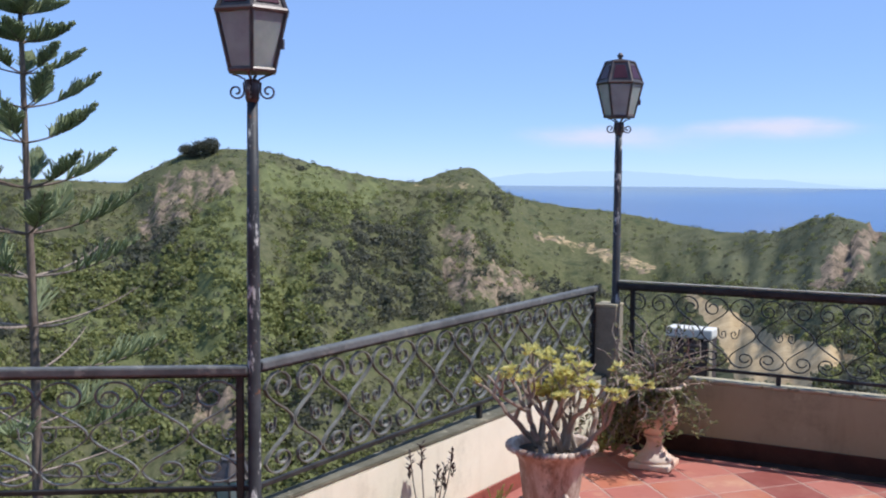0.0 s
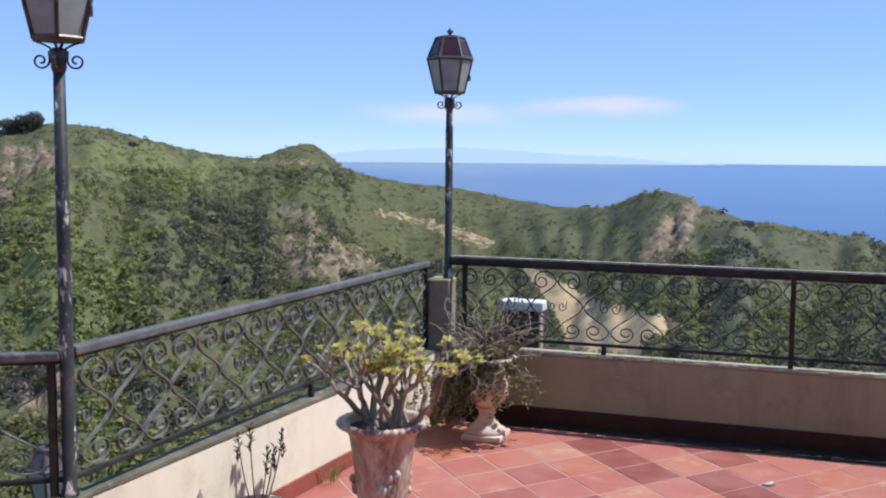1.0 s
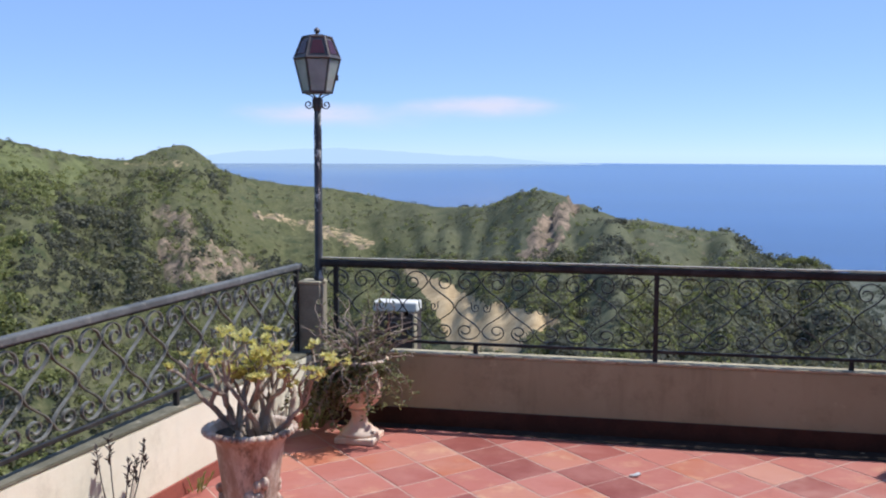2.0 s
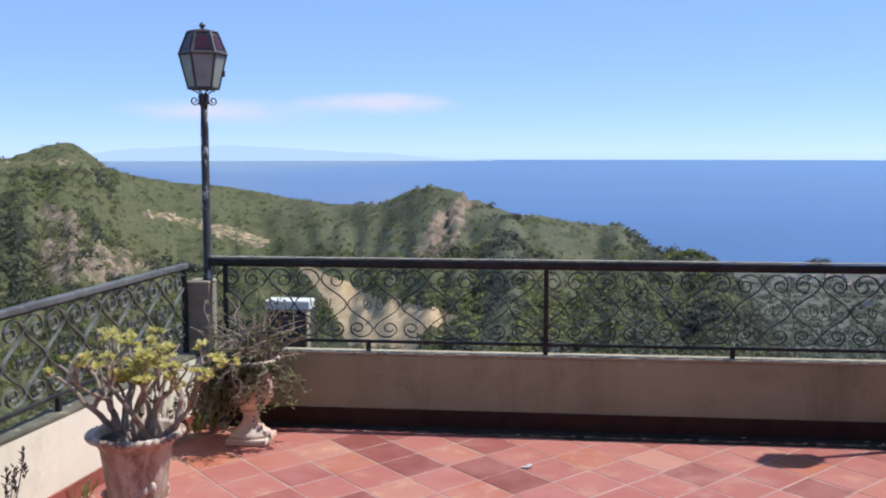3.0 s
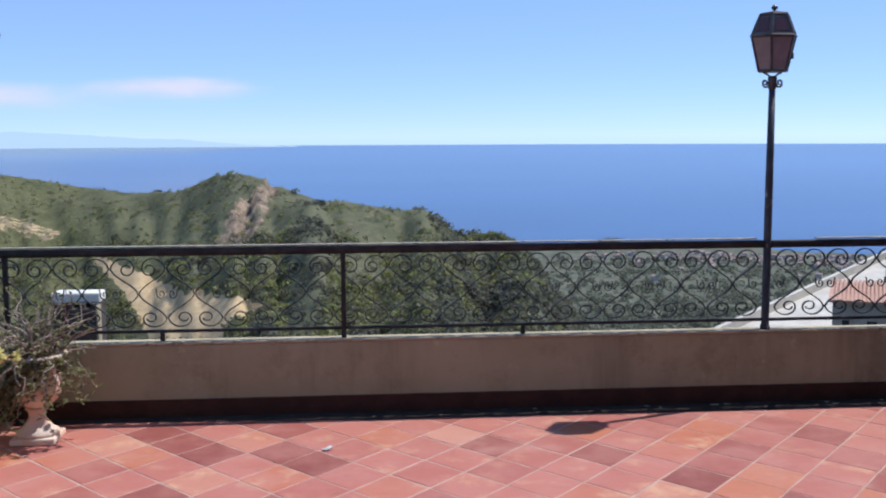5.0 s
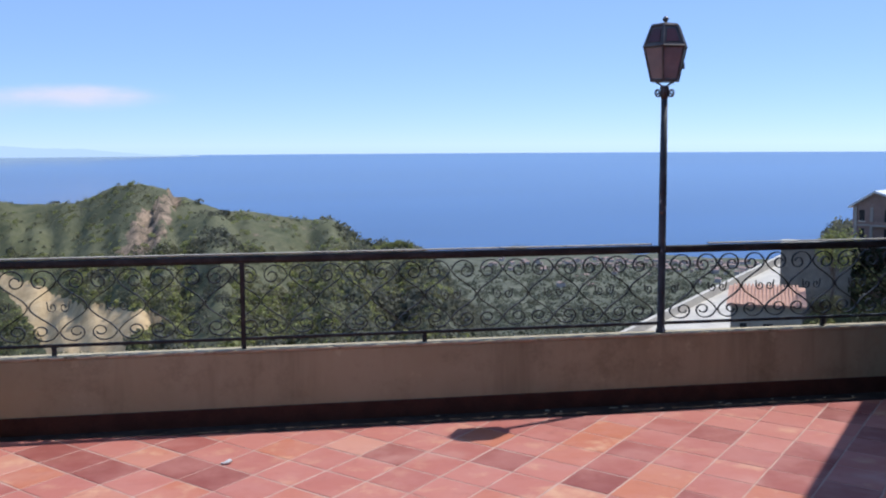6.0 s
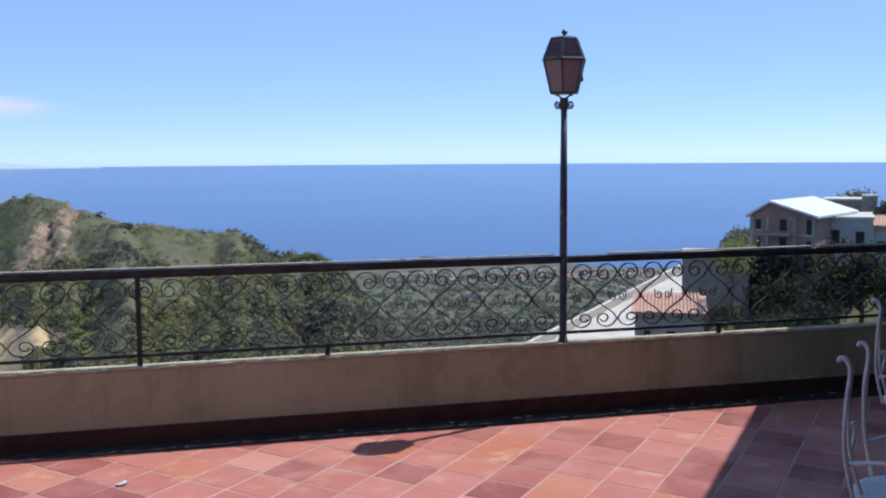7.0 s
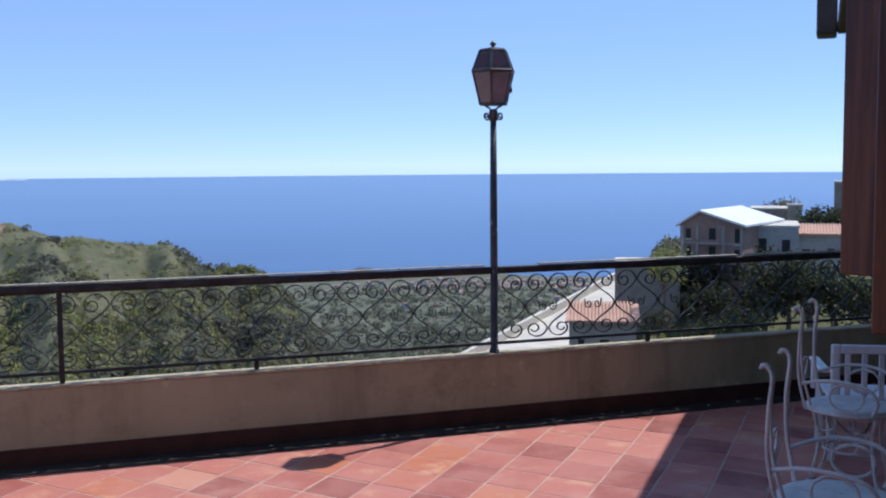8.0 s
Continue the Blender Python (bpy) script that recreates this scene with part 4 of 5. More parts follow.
pot = thing("plant_pot", -1.725, 3.94, 0.004, "weathered terracotta pot with braided rim and relief", "flower pot")
flute = lambda a, z: 1.0 + 0.022 * math.cos(12 * a) * (1 if 0.08 < z < 0.38 else 0)
part("body", lathe([(0.125, 0.0), (0.128, 0.03), (0.105, 0.05), (0.100, 0.10), (0.112, 0.20), (0.128, 0.32), (0.145, 0.42), (0.168, 0.455), (0.184, 0.47), (0.180, 0.485), (0.16, 0.482), (0.145, 0.44)], 48, wobble=flute), M_CLAY, pot, smooth=True)
part("rim", rope_rim(bmesh.new(), 0.184, 0.474, 0.017), M_CLAY, pot, "pale braided rim", smooth=True)
part("soil", lathe([(0.140, 0.435), (0.152, 0.452), (0.08, 0.462), (0.01, 0.458)], 24), M_SOIL, pot, smooth=True)
rr = random.Random(11)
for a in (-58, 62, 182):
    bm = bmesh.new()
    for i in range(9):
        m = Matrix.Rotation(radians(a), 4, "Z") @ Matrix.Translation((0.112 + rr.uniform(-0.004, 0.012), rr.uniform(-0.035, 0.035), 0.20 + rr.uniform(-0.05, 0.07))) @ Matrix.Diagonal((0.022, rr.uniform(0.014, 0.026), rr.uniform(0.02, 0.035), 1))
        bmesh.ops.create_icosphere(bm, subdivisions=2, radius=1.0, matrix=m)
    part("relief", bm, M_CLAY, pot, "moulded relief", smooth=True)


def succulent(x, y, z):
    top = thing("jade_plant", x, y, z, "bushy succulent with yellow-green leaf rosettes on grey stems", "plant", turn=165)
    rg = random.Random(5)
    green = bmesh.new()
    ends = []

    def grow(wood, p, way, long, r, depth):
        pts = [p]
        for i in range(5):
            way = (way + Vector((rg.uniform(-.42, .42), rg.uniform(-.42, .42), rg.uniform(-.14, .46)))).normalized()
            p = p + way * long / 5
            pts.append(p)
        tube(wood, pts, r, r * 0.66, n=6)
        if depth == 0:
            ends.append((p, way))
            return
        for _ in range(rg.choice((2, 2, 3))):
            w = (way * 0.8 + Vector((rg.uniform(-.9, .9), rg.uniform(-.9, .9), rg.uniform(-.25, .45)))).normalized()
            if depth == 1 and rg.random() < 0.35:
                ends.append((p, w))
            grow(wood, p, w, long * rg.uniform(0.62, 0.9), r * 0.62, depth - 1)

    for i in range(14):
        a = i * 2.4 + rg.uniform(-.3, .3)
        q = rg.uniform(0.02, 0.11)
        lean = rg.uniform(0.1, 0.85)
        wood = bmesh.new()
        grow(wood, Vector((q * math.cos(a), q * math.sin(a), -0.02)), Vector((lean * math.cos(a), lean * math.sin(a), 1)).normalized(), rg.uniform(0.15, 0.215), rg.uniform(0.010, 0.020), 2)
        part("stem", wood, M_BARK, top, "knobbly grey stem")
    for p, way in ends:
        if rg.random() < (0.40 if p.z > 0.22 else 0.62):
            continue
        for _ in range(rg.choice((3, 4, 5))):
            c = p + Vector((rg.uniform(-.032, .032), rg.uniform(-.032, .032), rg.uniform(-.02, .025)))
            tilt = Vector((rg.uniform(-.5, .5), rg.uniform(-.5, .5), 1)).normalized()
            n = rg.randint(6, 10)
            for j in range(n):
                a = j * 2.399 + rg.uniform(-.3, .3)
                t = j / n
                w = (Vector((math.cos(a), math.sin(a), 0)) * (1 - 0.6 * t) + tilt * (0.2 + 0.9 * t)).normalized()
                leaf(green, c, w, tilt, rg.uniform(0.020, 0.036), rg.uniform(0.014, 0.022))
    part("leaves", green, M_JADE, top, "yellow-green rosettes")
    return top


succulent(-1.69, 3.95, 0.460)

urn = thing("garden_urn", -1.715, 5.47, 0.004, "pale terracotta pedestal urn with swags", "urn")
part("plinth", boxed(-0.115, 0.115, -0.115, 0.115, 0, 0.035, bevel=0.008), M_CLAY_PALE, urn)
part("stem", lathe([(0.112, 0.035), (0.110, 0.055), (0.085, 0.07), (0.06, 0.10), (0.043, 0.13), (0.045, 0.16), (0.062, 0.175), (0.055, 0.185)], 28), M_CLAY_PALE, urn, smooth=True)
part("bowl", lathe([(0.050, 0.185), (0.095, 0.215), (0.125, 0.25), (0.130, 0.29), (0.118, 0.34), (0.120, 0.40), (0.140, 0.44), (0.160, 0.455), (0.163, 0.47), (0.15, 0.475), (0.125, 0.45)], 36, wobble=lambda a, z: 1 + (0.03 * math.cos(14 * a) if 0.19 < z < 0.27 else 0)), M_CLAY_PALE, urn, smooth=True)
part("rim", rope_rim(bmesh.new(), 0.158, 0.466, 0.011, 36), M_CLAY_PALE, urn, smooth=True)
for k in range(5):
    bm = bmesh.new()
    for i in range(7):
        a = radians(72 * k - 27 + i * 9)
        m = Matrix.Translation((0.124 * math.cos(a), 0.124 * math.sin(a), 0.345 - 0.05 * math.sin(math.pi * i / 6))) @ Matrix.Diagonal((0.014, 0.014, 0.016, 1))
        bmesh.ops.create_icosphere(bm, subdivisions=1, radius=1.0, matrix=m)
    part("swag", bm, M_CLAY_PALE, urn, smooth=True)
part("soil", lathe([(0.122, 0.43), (0.126, 0.446), (0.06, 0.455), (0.01, 0.452)], 20), M_SOIL, urn, smooth=True)


def tangle(x, y, z):
    top = thing("trailing_plant", x, y, z, "half-dry trailing plant with bare twigs spilling over", "plant")
    rg = random.Random(9)
    green = bmesh.new()
    for i in range(150):
        a = rg.uniform(0, 2 * math.pi)
        p = Vector((rg.uniform(-.09, .09), rg.uniform(-.09, .09), 0))
        droop = i > 92
        if droop and rg.random() < 0.9:                # most of it spills over towards the corner
            a = rg.uniform(0.6, 1.35) * math.pi
        way = Vector((math.cos(a), math.sin(a) * 0.8, rg.uniform(0.5, 2.6) if not droop else rg.uniform(0.1, 0.5))).normalized()
        pts = [p]
        n = rg.randint(6, 9)
        step = rg.uniform(0.030, 0.052) if droop else rg.uniform(0.036, 0.064)
        bend = 0.45 if droop else 0.8
        for j in range(n):
            pull = -0.42 if droop else -0.02
            way = (way + Vector((rg.uniform(-bend, bend), rg.uniform(-bend, bend), pull + rg.uniform(-bend, bend) * 0.6))).normalized()
            p = p + way * step
            if math.hypot(p.x, p.y) < 0.170 and p.z < 0.01:
                q = 0.175 / max(math.hypot(p.x, p.y), 0.02)
                p = Vector((p.x * q, p.y * q, max(p.z, -0.02) if len(pts) < 4 else p.z))
            pts.append(p)
            lush = rg.choice((3, 4, 5)) if droop else rg.choice((0, 0, 1, 1, 2))
            for _ in range(lush):
                w = Vector((rg.uniform(-1, 1), rg.uniform(-1, 1), rg.uniform(-.7, .7))).normalized()
                leaf(green, p + w * 0.008, w, Vector((0, 0, 1)), rg.uniform(0.024, 0.048), rg.uniform(0.017, 0.030))
        part("twig", tube(bmesh.new(), pts, rg.uniform(0.0034, 0.0066), 0.0022, n=5), M_TWIG, top)
    part("leaves", green, M_IVY, top)
    return top


tangle(-1.715, 5.47, 0.452)

# weeds, dry stalks and small litter by the parapet
def weed(x, y, label, seed, k, tall):
    top = thing("weed", x, y, 0.003, label, "weed")
    rg = random.Random(seed)
    green = bmesh.new()
    for i in range(k):
        a = rg.uniform(0, 6.28)
        p = Vector((0.03 * math.cos(a), 0.03 * math.sin(a), 0))
        for j in range(3):
            w = Vector((math.cos(a) * 0.6, math.sin(a) * 0.6, rg.uniform(0.5, 1.4))).normalized()
            leaf(green, p, w, Vector((0, 0, 1)), tall * rg.uniform(0.3, 0.6), 0.012)
            p = p + w * tall * 0.3
    part("leaves", green, M_LEAF_BRIGHT, top)


weed(-2.215, 4.44, "small green weed at the foot of the wall", 3, 16, 0.11)
weed(-2.09, 5.60, "small dark weed in the corner by the urn", 4, 26, 0.12)
weed(-2.04, 5.66, "low weed growing behind the urn", 8, 20, 0.13)
pot2 = thing("small_pot", -2.14, 3.60, 0.004, "small brown clay pot with dry flower stalks", "flower pot")
part("body", lathe([(0.07, 0), (0.075, 0.02), (0.095, 0.15), (0.105, 0.155), (0.105, 0.18), (0.09, 0.18), (0.085, 0.16)], 24), M_CLAY, pot2, smooth=True)
part("soil", lathe([(0.08, 0.155), (0.086, 0.165), (0.01, 0.168)], 20), M_SOIL, pot2)
stalks = thing("dry_stalks", -2.14, 3.60, 0.168, "dark dry flower stalks with seed heads", "plant")
rs = random.Random(21)
for dx, dy, h in ((-0.05, -0.07, 0.30), (-0.02, -0.03, 0.335), (0.05, 0.045, 0.235), (0.01, 0.06, 0.215), (0.06, 0.10, 0.28)):
    bm = bmesh.new()
    tube(bm, smooth_path([(dx * 0.3, dy * 0.3, -0.01), (dx * 0.7, dy * 0.8, h * 0.5), (dx, dy, h)], 4), 0.003, 0.0022, n=5)
    for i in range(16):
        z = h - 0.10 + 0.105 * i / 15
        w = Vector((rs.uniform(-1, 1), rs.uniform(-1, 1), 0.9)).normalized()
        leaf(bm, Vector((dx, dy, z)), w, Vector((0, 0, 1)), 0.032, 0.014)
    part("stalk", bm, M_DRY, stalks)
scrap = thing("paper_scrap", -0.165, 5.135, 0.006, "small white scrap lying on the tiles", "litter")
bm = bmesh.new()
for i in range(3):
    box(bm, -0.025 + 0.014 * i, 0.0 + 0.016 * i, -0.008, 0.008 + 0.004 * i, 0, 0.006, m=pose(0, 0, 0.001 * i, 5 * i, -6 * i, 20 * i - 15))
part("scrap", bm, M_WHITE, scrap)
rs = random.Random(31)
for i in range(16):
    x = rs.uniform(1.0, 4.4)
    bit = thing("pebble", x, WY - rs.uniform(0.03, 0.10), 0.004, "pale plaster crumb by the skirting", "litter", "plaster crumbs")
    bm = bmesh.new()
    bmesh.ops.create_icosphere(bm, subdivisions=1, radius=1.0, matrix=Matrix.Diagonal((rs.uniform(0.008, 0.03), 0.010, 0.006, 1)))
    part("crumb", bm, M_CAP, bit)

# chimney and little lantern just outside the railing
ch = thing("chimney", -2.02, 7.50, -3.2, "brown chimney with white slab cap beyond the railing", "chimney")
part("flue", boxed(-0.15, 0.15, -0.15, 0.15, 0, 3.60, bevel=0.01), M_DARK_BRICK, ch)
part("cap", boxed(-0.18, 0.165, -0.08, 0.10, 3.632, 3.705, bevel=0.012), M_HOUSE, ch, "white slab cap")
for i in range(4):
    part("vent_block", boxed(-0.14 + 0.085 * i, -0.10 + 0.085 * i, -0.14, 0.14, 3.60, 3.632), M_DARK_BRICK, ch)
part("side_board", boxed(0.152, 0.164, -0.15, -0.05, 3.2, 3.62, bevel=0.003), M_CAP, ch)
gl = thing("garden_lantern", -3.02, 3.40, -2.6, "small dark lantern on a post below the railing", "lantern")
part("post", lathe([(0.03, 0), (0.025, 2.55), (0.02, 2.75)], 10), M_POLE, gl, smooth=True)
b0, b1, b2 = hexring(0.06, 2.76), hexring(0.095, 2.90), hexring(0.055, 2.97)
bm = bmesh.new()
for i in range(6):
    tube(bm, [b0[i], b1[i]], 0.006)
    tube(bm, [b1[i], b2[i]], 0.007)
    tube(bm, [b1[i], b1[(i + 1) % 6]], 0.007)
    tube(bm, [b0[i], b0[(i + 1) % 6]], 0.007)
part("frame", bm, M_LAMP, gl)
for i in range(6):
    j = (i + 1) % 6
    part("pane", panel(bmesh.new(), b0[i], b0[j], b1[j], b1[i], 0.1, 0.003), M_PANE, gl)
    part("roof_panel", panel(bmesh.new(), b1[i], b1[j], b2[j], b2[i], 0.05, 0.004), M_LAMP, gl)
part("finial", lathe([(0.05, 2.965), (0.05, 2.98), (0.012, 2.985), (0.016, 3.0), (0.004, 3.015)], 10), M_LAMP, gl)


# ---- houses, road and walls on the spur ----
def window_unit(parent, x0, x1, z0, z1, y, deep=0.12):
    w = part("window", boxed(x0, x1, y - 0.02, y + deep, z0, z1), M_DARK, parent, "dark window opening")
    part("sill", boxed(x0 - 0.08, x1 + 0.08, y - 0.10, y - 0.022, z0 - 0.10, z0 - 0.005), M_CONCRETE, w)
    return w


def gable_house(name, x, y, z, turn, wide, deep, eave, rise, wall, roof, label, openings, over=0.35, peak=0.0):
    """A house with its gable to the front; openings as x0, x1, z0, z1."""
    top = thing(name, x, y, z, label, "house", "houses on the hill", turn=turn)
    bm = bmesh.new()
    h = wide / 2
    prof = [(-h, -3), (h, -3), (h, eave), (peak, eave + rise), (-h, eave)]
    fr = [bm.verts.new((a, 0, b)) for a, b in prof]
    bk = [bm.verts.new((a, deep, b)) for a, b in prof]
    bm.faces.new(fr)
    bm.faces.new(bk[::-1])
    for i in range(5):
        bm.faces.new((fr[i], bk[i], bk[(i + 1) % 5], fr[(i + 1) % 5]))
    part("wall", bm, wall, top)
    for sgn in (-1, 1):
        bm = bmesh.new()
        run = h - sgn * peak
        slope = math.hypot(run, rise)
        k = (slope + over) / slope
        a, b = Vector((peak, 0, eave + rise)), Vector((peak + sgn * run * k, 0, eave + rise - rise * k))
        pts = [a + Vector((0, -over, 0)), b + Vector((0, -over, 0)), b + Vector((0, deep + over, 0)), a + Vector((0, deep + over, 0))]
        lo = [bm.verts.new(p + Vector((0, 0, 0.02))) for p in pts]
        hi = [bm.verts.new(p + Vector((0, 0, 0.20))) for p in pts]
        bm.faces.new(hi if sgn > 0 else hi[::-1])
        bm.faces.new(lo[::-1] if sgn > 0 else lo)
        for i in range(4):
            q = (lo[i], lo[(i + 1) % 4], hi[(i + 1) % 4], hi[i])
            bm.faces.new(q if sgn > 0 else q[::-1])
        part("roof", bm, roof, top)
    for o in openings:
        window_unit(top, *o, 0.0)
    return top


def flat_house(name, az, d, z, wide, deep, high, wall, label, openings, roof=None, rise=0.0):
    c = spot(az, d, z)
    top = thing(name, c.x, c.y, z, label, "house", "houses on the hill", turn=-az)
    part("wall", boxed(-wide / 2, wide / 2, 0, deep, -3, high, bevel=0.03), wall, top)
    if roof:
        bm = bmesh.new()
        pts = [(-wide / 2 - 0.3, -0.4, high + 0.02), (wide / 2 + 0.3, -0.4, high + 0.02), (wide / 2 + 0.3, deep + 0.3, high + rise), (-wide / 2 - 0.3, deep + 0.3, high + rise)]
        lo = [bm.verts.new(p) for p in pts]
        hi = [bm.verts.new((p[0], p[1], p[2] + 0.18)) for p in pts]
        bm.faces.new(hi)
        bm.faces.new(lo[::-1])
        for i in range(4):
            bm.faces.new((lo[i], lo[(i + 1) % 4], hi[(i + 1) % 4], hi[i]))
        r = part("roof", bm, roof, top)
        if roof is M_ROOFTILE:
            n = int(wide / 0.28)
            ang = math.degrees(math.atan2(rise, deep))
            first = None
            for i in range(n):
                m = pose(-wide / 2 + 0.14 + 0.28 * i, -0.4, high + 0.20, ang, 0, 0)
                if first is None:
                    bm = bmesh.new()
                    ln = math.hypot(deep + 0.7, rise)
                    prev = None
                    for yy in (0.0, ln):
                        ring = [bm.verts.new((0.09 * math.cos(t), yy, 0.07 * math.sin(t))) for t in [math.pi * q / 5 for q in range(6)]]
                        if prev:
                            for q in range(5):
                                bm.faces.new((prev[q], prev[q + 1], ring[q + 1], ring[q]))
                        prev = ring
                    first = part("roof_tile", bm, M_ROOFTILE, r, at=m)
                else:
                    again(first, r, m)
    else:
        part("parapet", boxed(-wide / 2 - 0.08, wide / 2 + 0.08, -0.08, deep + 0.08, high, high + 0.22, bevel=0.02), M_CONCRETE, top)
    for o in openings:
        window_unit(top, *o, 0.0)
    return top


c = spot(33.5, 92, -10.05)
big = gable_house("unfinished_house", c.x, c.y, -10.05, -33.5 - 20, 5.7, 10.5, 6.25, 1.15, M_BRICKY, M_METALROOF, "unfinished brick house with bare openings and white metal roof",
                  [(-2.3, -1.85, 5.05, 5.95), (-0.2, 0.4, 4.95, 6.0), (2.1, 2.7, 4.65, 6.0), (-2.3, -1.85, 3.4, 4.4), (-0.2, 0.4, 3.3, 4.4), (2.1, 2.6, 3.3, 4.2), (-2.2, -1.6, 1.0, 2.5), (0.0, 0.6, 0.4, 2.4)], peak=-1.0)
for z in (2.9, 4.62):
    part("slab", boxed(-1.15, 1.0, -0.7, -0.101, z, z + 0.16), M_FRAME, big)
    part("balcony", boxed(-1.15, 1.0, -0.70, -0.62, z + 0.165, z + 0.42), M_BRICKY, big)
    part("beam", boxed(-2.49, 2.59, -0.09, -0.022, z - 0.02, z + 0.15), M_FRAME, big)
for x in (-2.6, -1.25, 1.1, 2.7):
    part("column", boxed(x - 0.12, x + 0.12, -0.10, -0.021, 0, 6.2), M_FRAME, big)
flat_house("grey_house", 36.45, 95, -9.7, 5.2, 8, 5.55, M_WING, "plain grey house wing with flat roof", [(-1.0, -0.1, 3.2, 4.6), (1.2, 1.9, 3.4, 4.5)])
flat_house("tiled_house", 38.95, 100, -10.6, 4.7, 6, 5.45, M_WING, "white house with orange tiled roof", [(-1.3, -0.6, 3.0, 4.2), (0.9, 1.5, 3.4, 4.3)], M_ROOFTILE, 0.5)
flat_house("stone_tower", 40.4, 128, -8.0, 3.0, 4, 7.2, M_STONE, "grey square block rising on the hilltop", [])
flat_house("long_house", 36.5, 126, -9.5, 4.2, 6, 5.6, M_STONE, "low dull brown house behind the others", [(-1.5, -0.9, 4.0, 5.0)])
flat_house("stone_hut", 37.8, 122, -9.5, 1.6, 2, 6.2, M_BEIGE, "narrow pale stone block beside the brown house", [])
flat_house("hut", 27.65, 80, -14.0, 5.2, 4.5, 3.2, M_BEIGE, "small beige hut with orange tiled roof", [(-1.9, -1.4, 0.9, 1.9), (-0.2, 0.5, 0.6, 1.9)], M_ROOFTILE, 0.75)
flat_house("retaining_wall", 30.1, 90, -12.5, 5.6, 4, 5.4, M_STONE, "brown stone retaining wall below the house", [])


def slab(name, corners, thick, mat, label, category):
    bm = bmesh.new()
    hi = [bm.verts.new(p) for p in corners]
    lo = [bm.verts.new((p.x, p.y, p.z - thick)) for p in corners]
    bm.faces.new(hi)
    bm.faces.new(lo[::-1])
    for i in range(len(corners)):
        j = (i + 1) % len(corners)
        bm.faces.new((hi[i], lo[i], lo[j], hi[j]))
    return tagged(part(name, bm, mat), label, category, kind="structure")


near_l, near_r, far_r, far_l = spot(19.6, 82, -14.6), spot(27.0, 78, -14.4), spot(28.7, 96, -12.7), spot(28.6, 118, -11.4)
slab("road", [near_l, near_r, far_r, far_l], 26, M_CONCRETE, "pale concrete driveway climbing the spur in sun", "driveway")
way = (far_l - near_l).normalized()
kerb = Vector((-way.y, way.x, 0)) * 0.4
slab("road_wall", [near_l + Vector((0, 0, 0.75)), far_l + Vector((0, 0, 0.75)), far_l + kerb + Vector((0, 0, 0.75)), near_l + kerb + Vector((0, 0, 0.75))][::-1], 26, M_CONCRETE, "grey kerb wall along the driveway", "wall")
for i, (az, d, el, mat, lab) in enumerate(((-22.7, 470, -2.02, M_METALROOF, "far pale plastic greenhouse"), (-21.4, 470, -2.1, M_LEAF_BRIGHT, "far green shade-net greenhouse"))):
    zz = EYE + d * math.tan(radians(el))
    c = spot(az, d, zz)
    g = thing("greenhouse", c.x, c.y, zz - 2, lab, "greenhouse", "far greenhouses", turn=-az)
    part("cover", boxed(-5.5, 5.5, -2, 2, 0, 2.2, bevel=0.3), mat, g)

# far town by the coast
rg = random.Random(17)
house_wall = mesh_of("wall", boxed(-5, 5, -4, 4, -3, 6), M_TOWN)
bm = bmesh.new()
vs = [bm.verts.new(p) for p in ((-5.4, -4.4, 6.05), (5.4, -4.4, 6.05), (5.4, 4.4, 6.05), (-5.4, 4.4, 6.05), (-5.4, 0, 8), (5.4, 0, 8))]
for f in ((0, 1, 5, 4), (2, 3, 4, 5), (1, 2, 5), (3, 0, 4), (3, 2, 1, 0)):
    bm.faces.new([vs[i] for i in f])
house_roof = mesh_of("roof", bm, M_TOWN_ROOF)
for i in range(230):
    az = rg.gauss(21.5, 4.6) if i < 215 else rg.uniform(13, 30)
    d = rg.uniform(930, 1120) if i < 215 else rg.uniform(700, 930)
    if not 12 < az < 31:
        continue
    c = spot(az, d, table(PLAIN, d) - 0.5)
    t = thing("town_house", c.x, c.y, c.z, "small far house with tiled roof in the coastal town", "house", "coastal town", turn=rg.uniform(0, 180))
    k = rg.uniform(0.28, 0.60)
    t.scale = (k, k, k)
    for nm, me in (("wall", house_wall), ("roof", house_roof)):
        ob = new(nm, me)
        ob.parent = t

# ---- trees and scrub ----
DARK_AT = [[(-35.2, -5.41), (-34.1, -3.83), (-32.5, -4.15), (-32.0, -6.69), (-32.5, -9.37), (-34.1, -9.04), (-34.8, -7.31)],
           [(-3.8, -2.86), (-1.9, -3.35), (-1.8, -6.36), (-2.3, -11.11), (-4.2, -11.06), (-3.8, -6.33)],
           [(9.9, -8.73), (11.9, -8.69), (12.4, -10.71), (9.6, -10.78)],
           [(-13.6, -4.56), (-12.1, -4.13), (-10.0, -4.64), (-10.1, -5.58), (-13.4, -5.49)],
           [(-22.6, -5.66), (-20.7, -5.94), (-20.7, -6.57), (-23.2, -7.25)]]
WOODS = [(-32.5, -2.88), (-29.3, -2.86), (-28.3, -5.09), (-27.0, -7.95), (-31.8, -8.5)]
np_rng = np.random.default_rng(4)


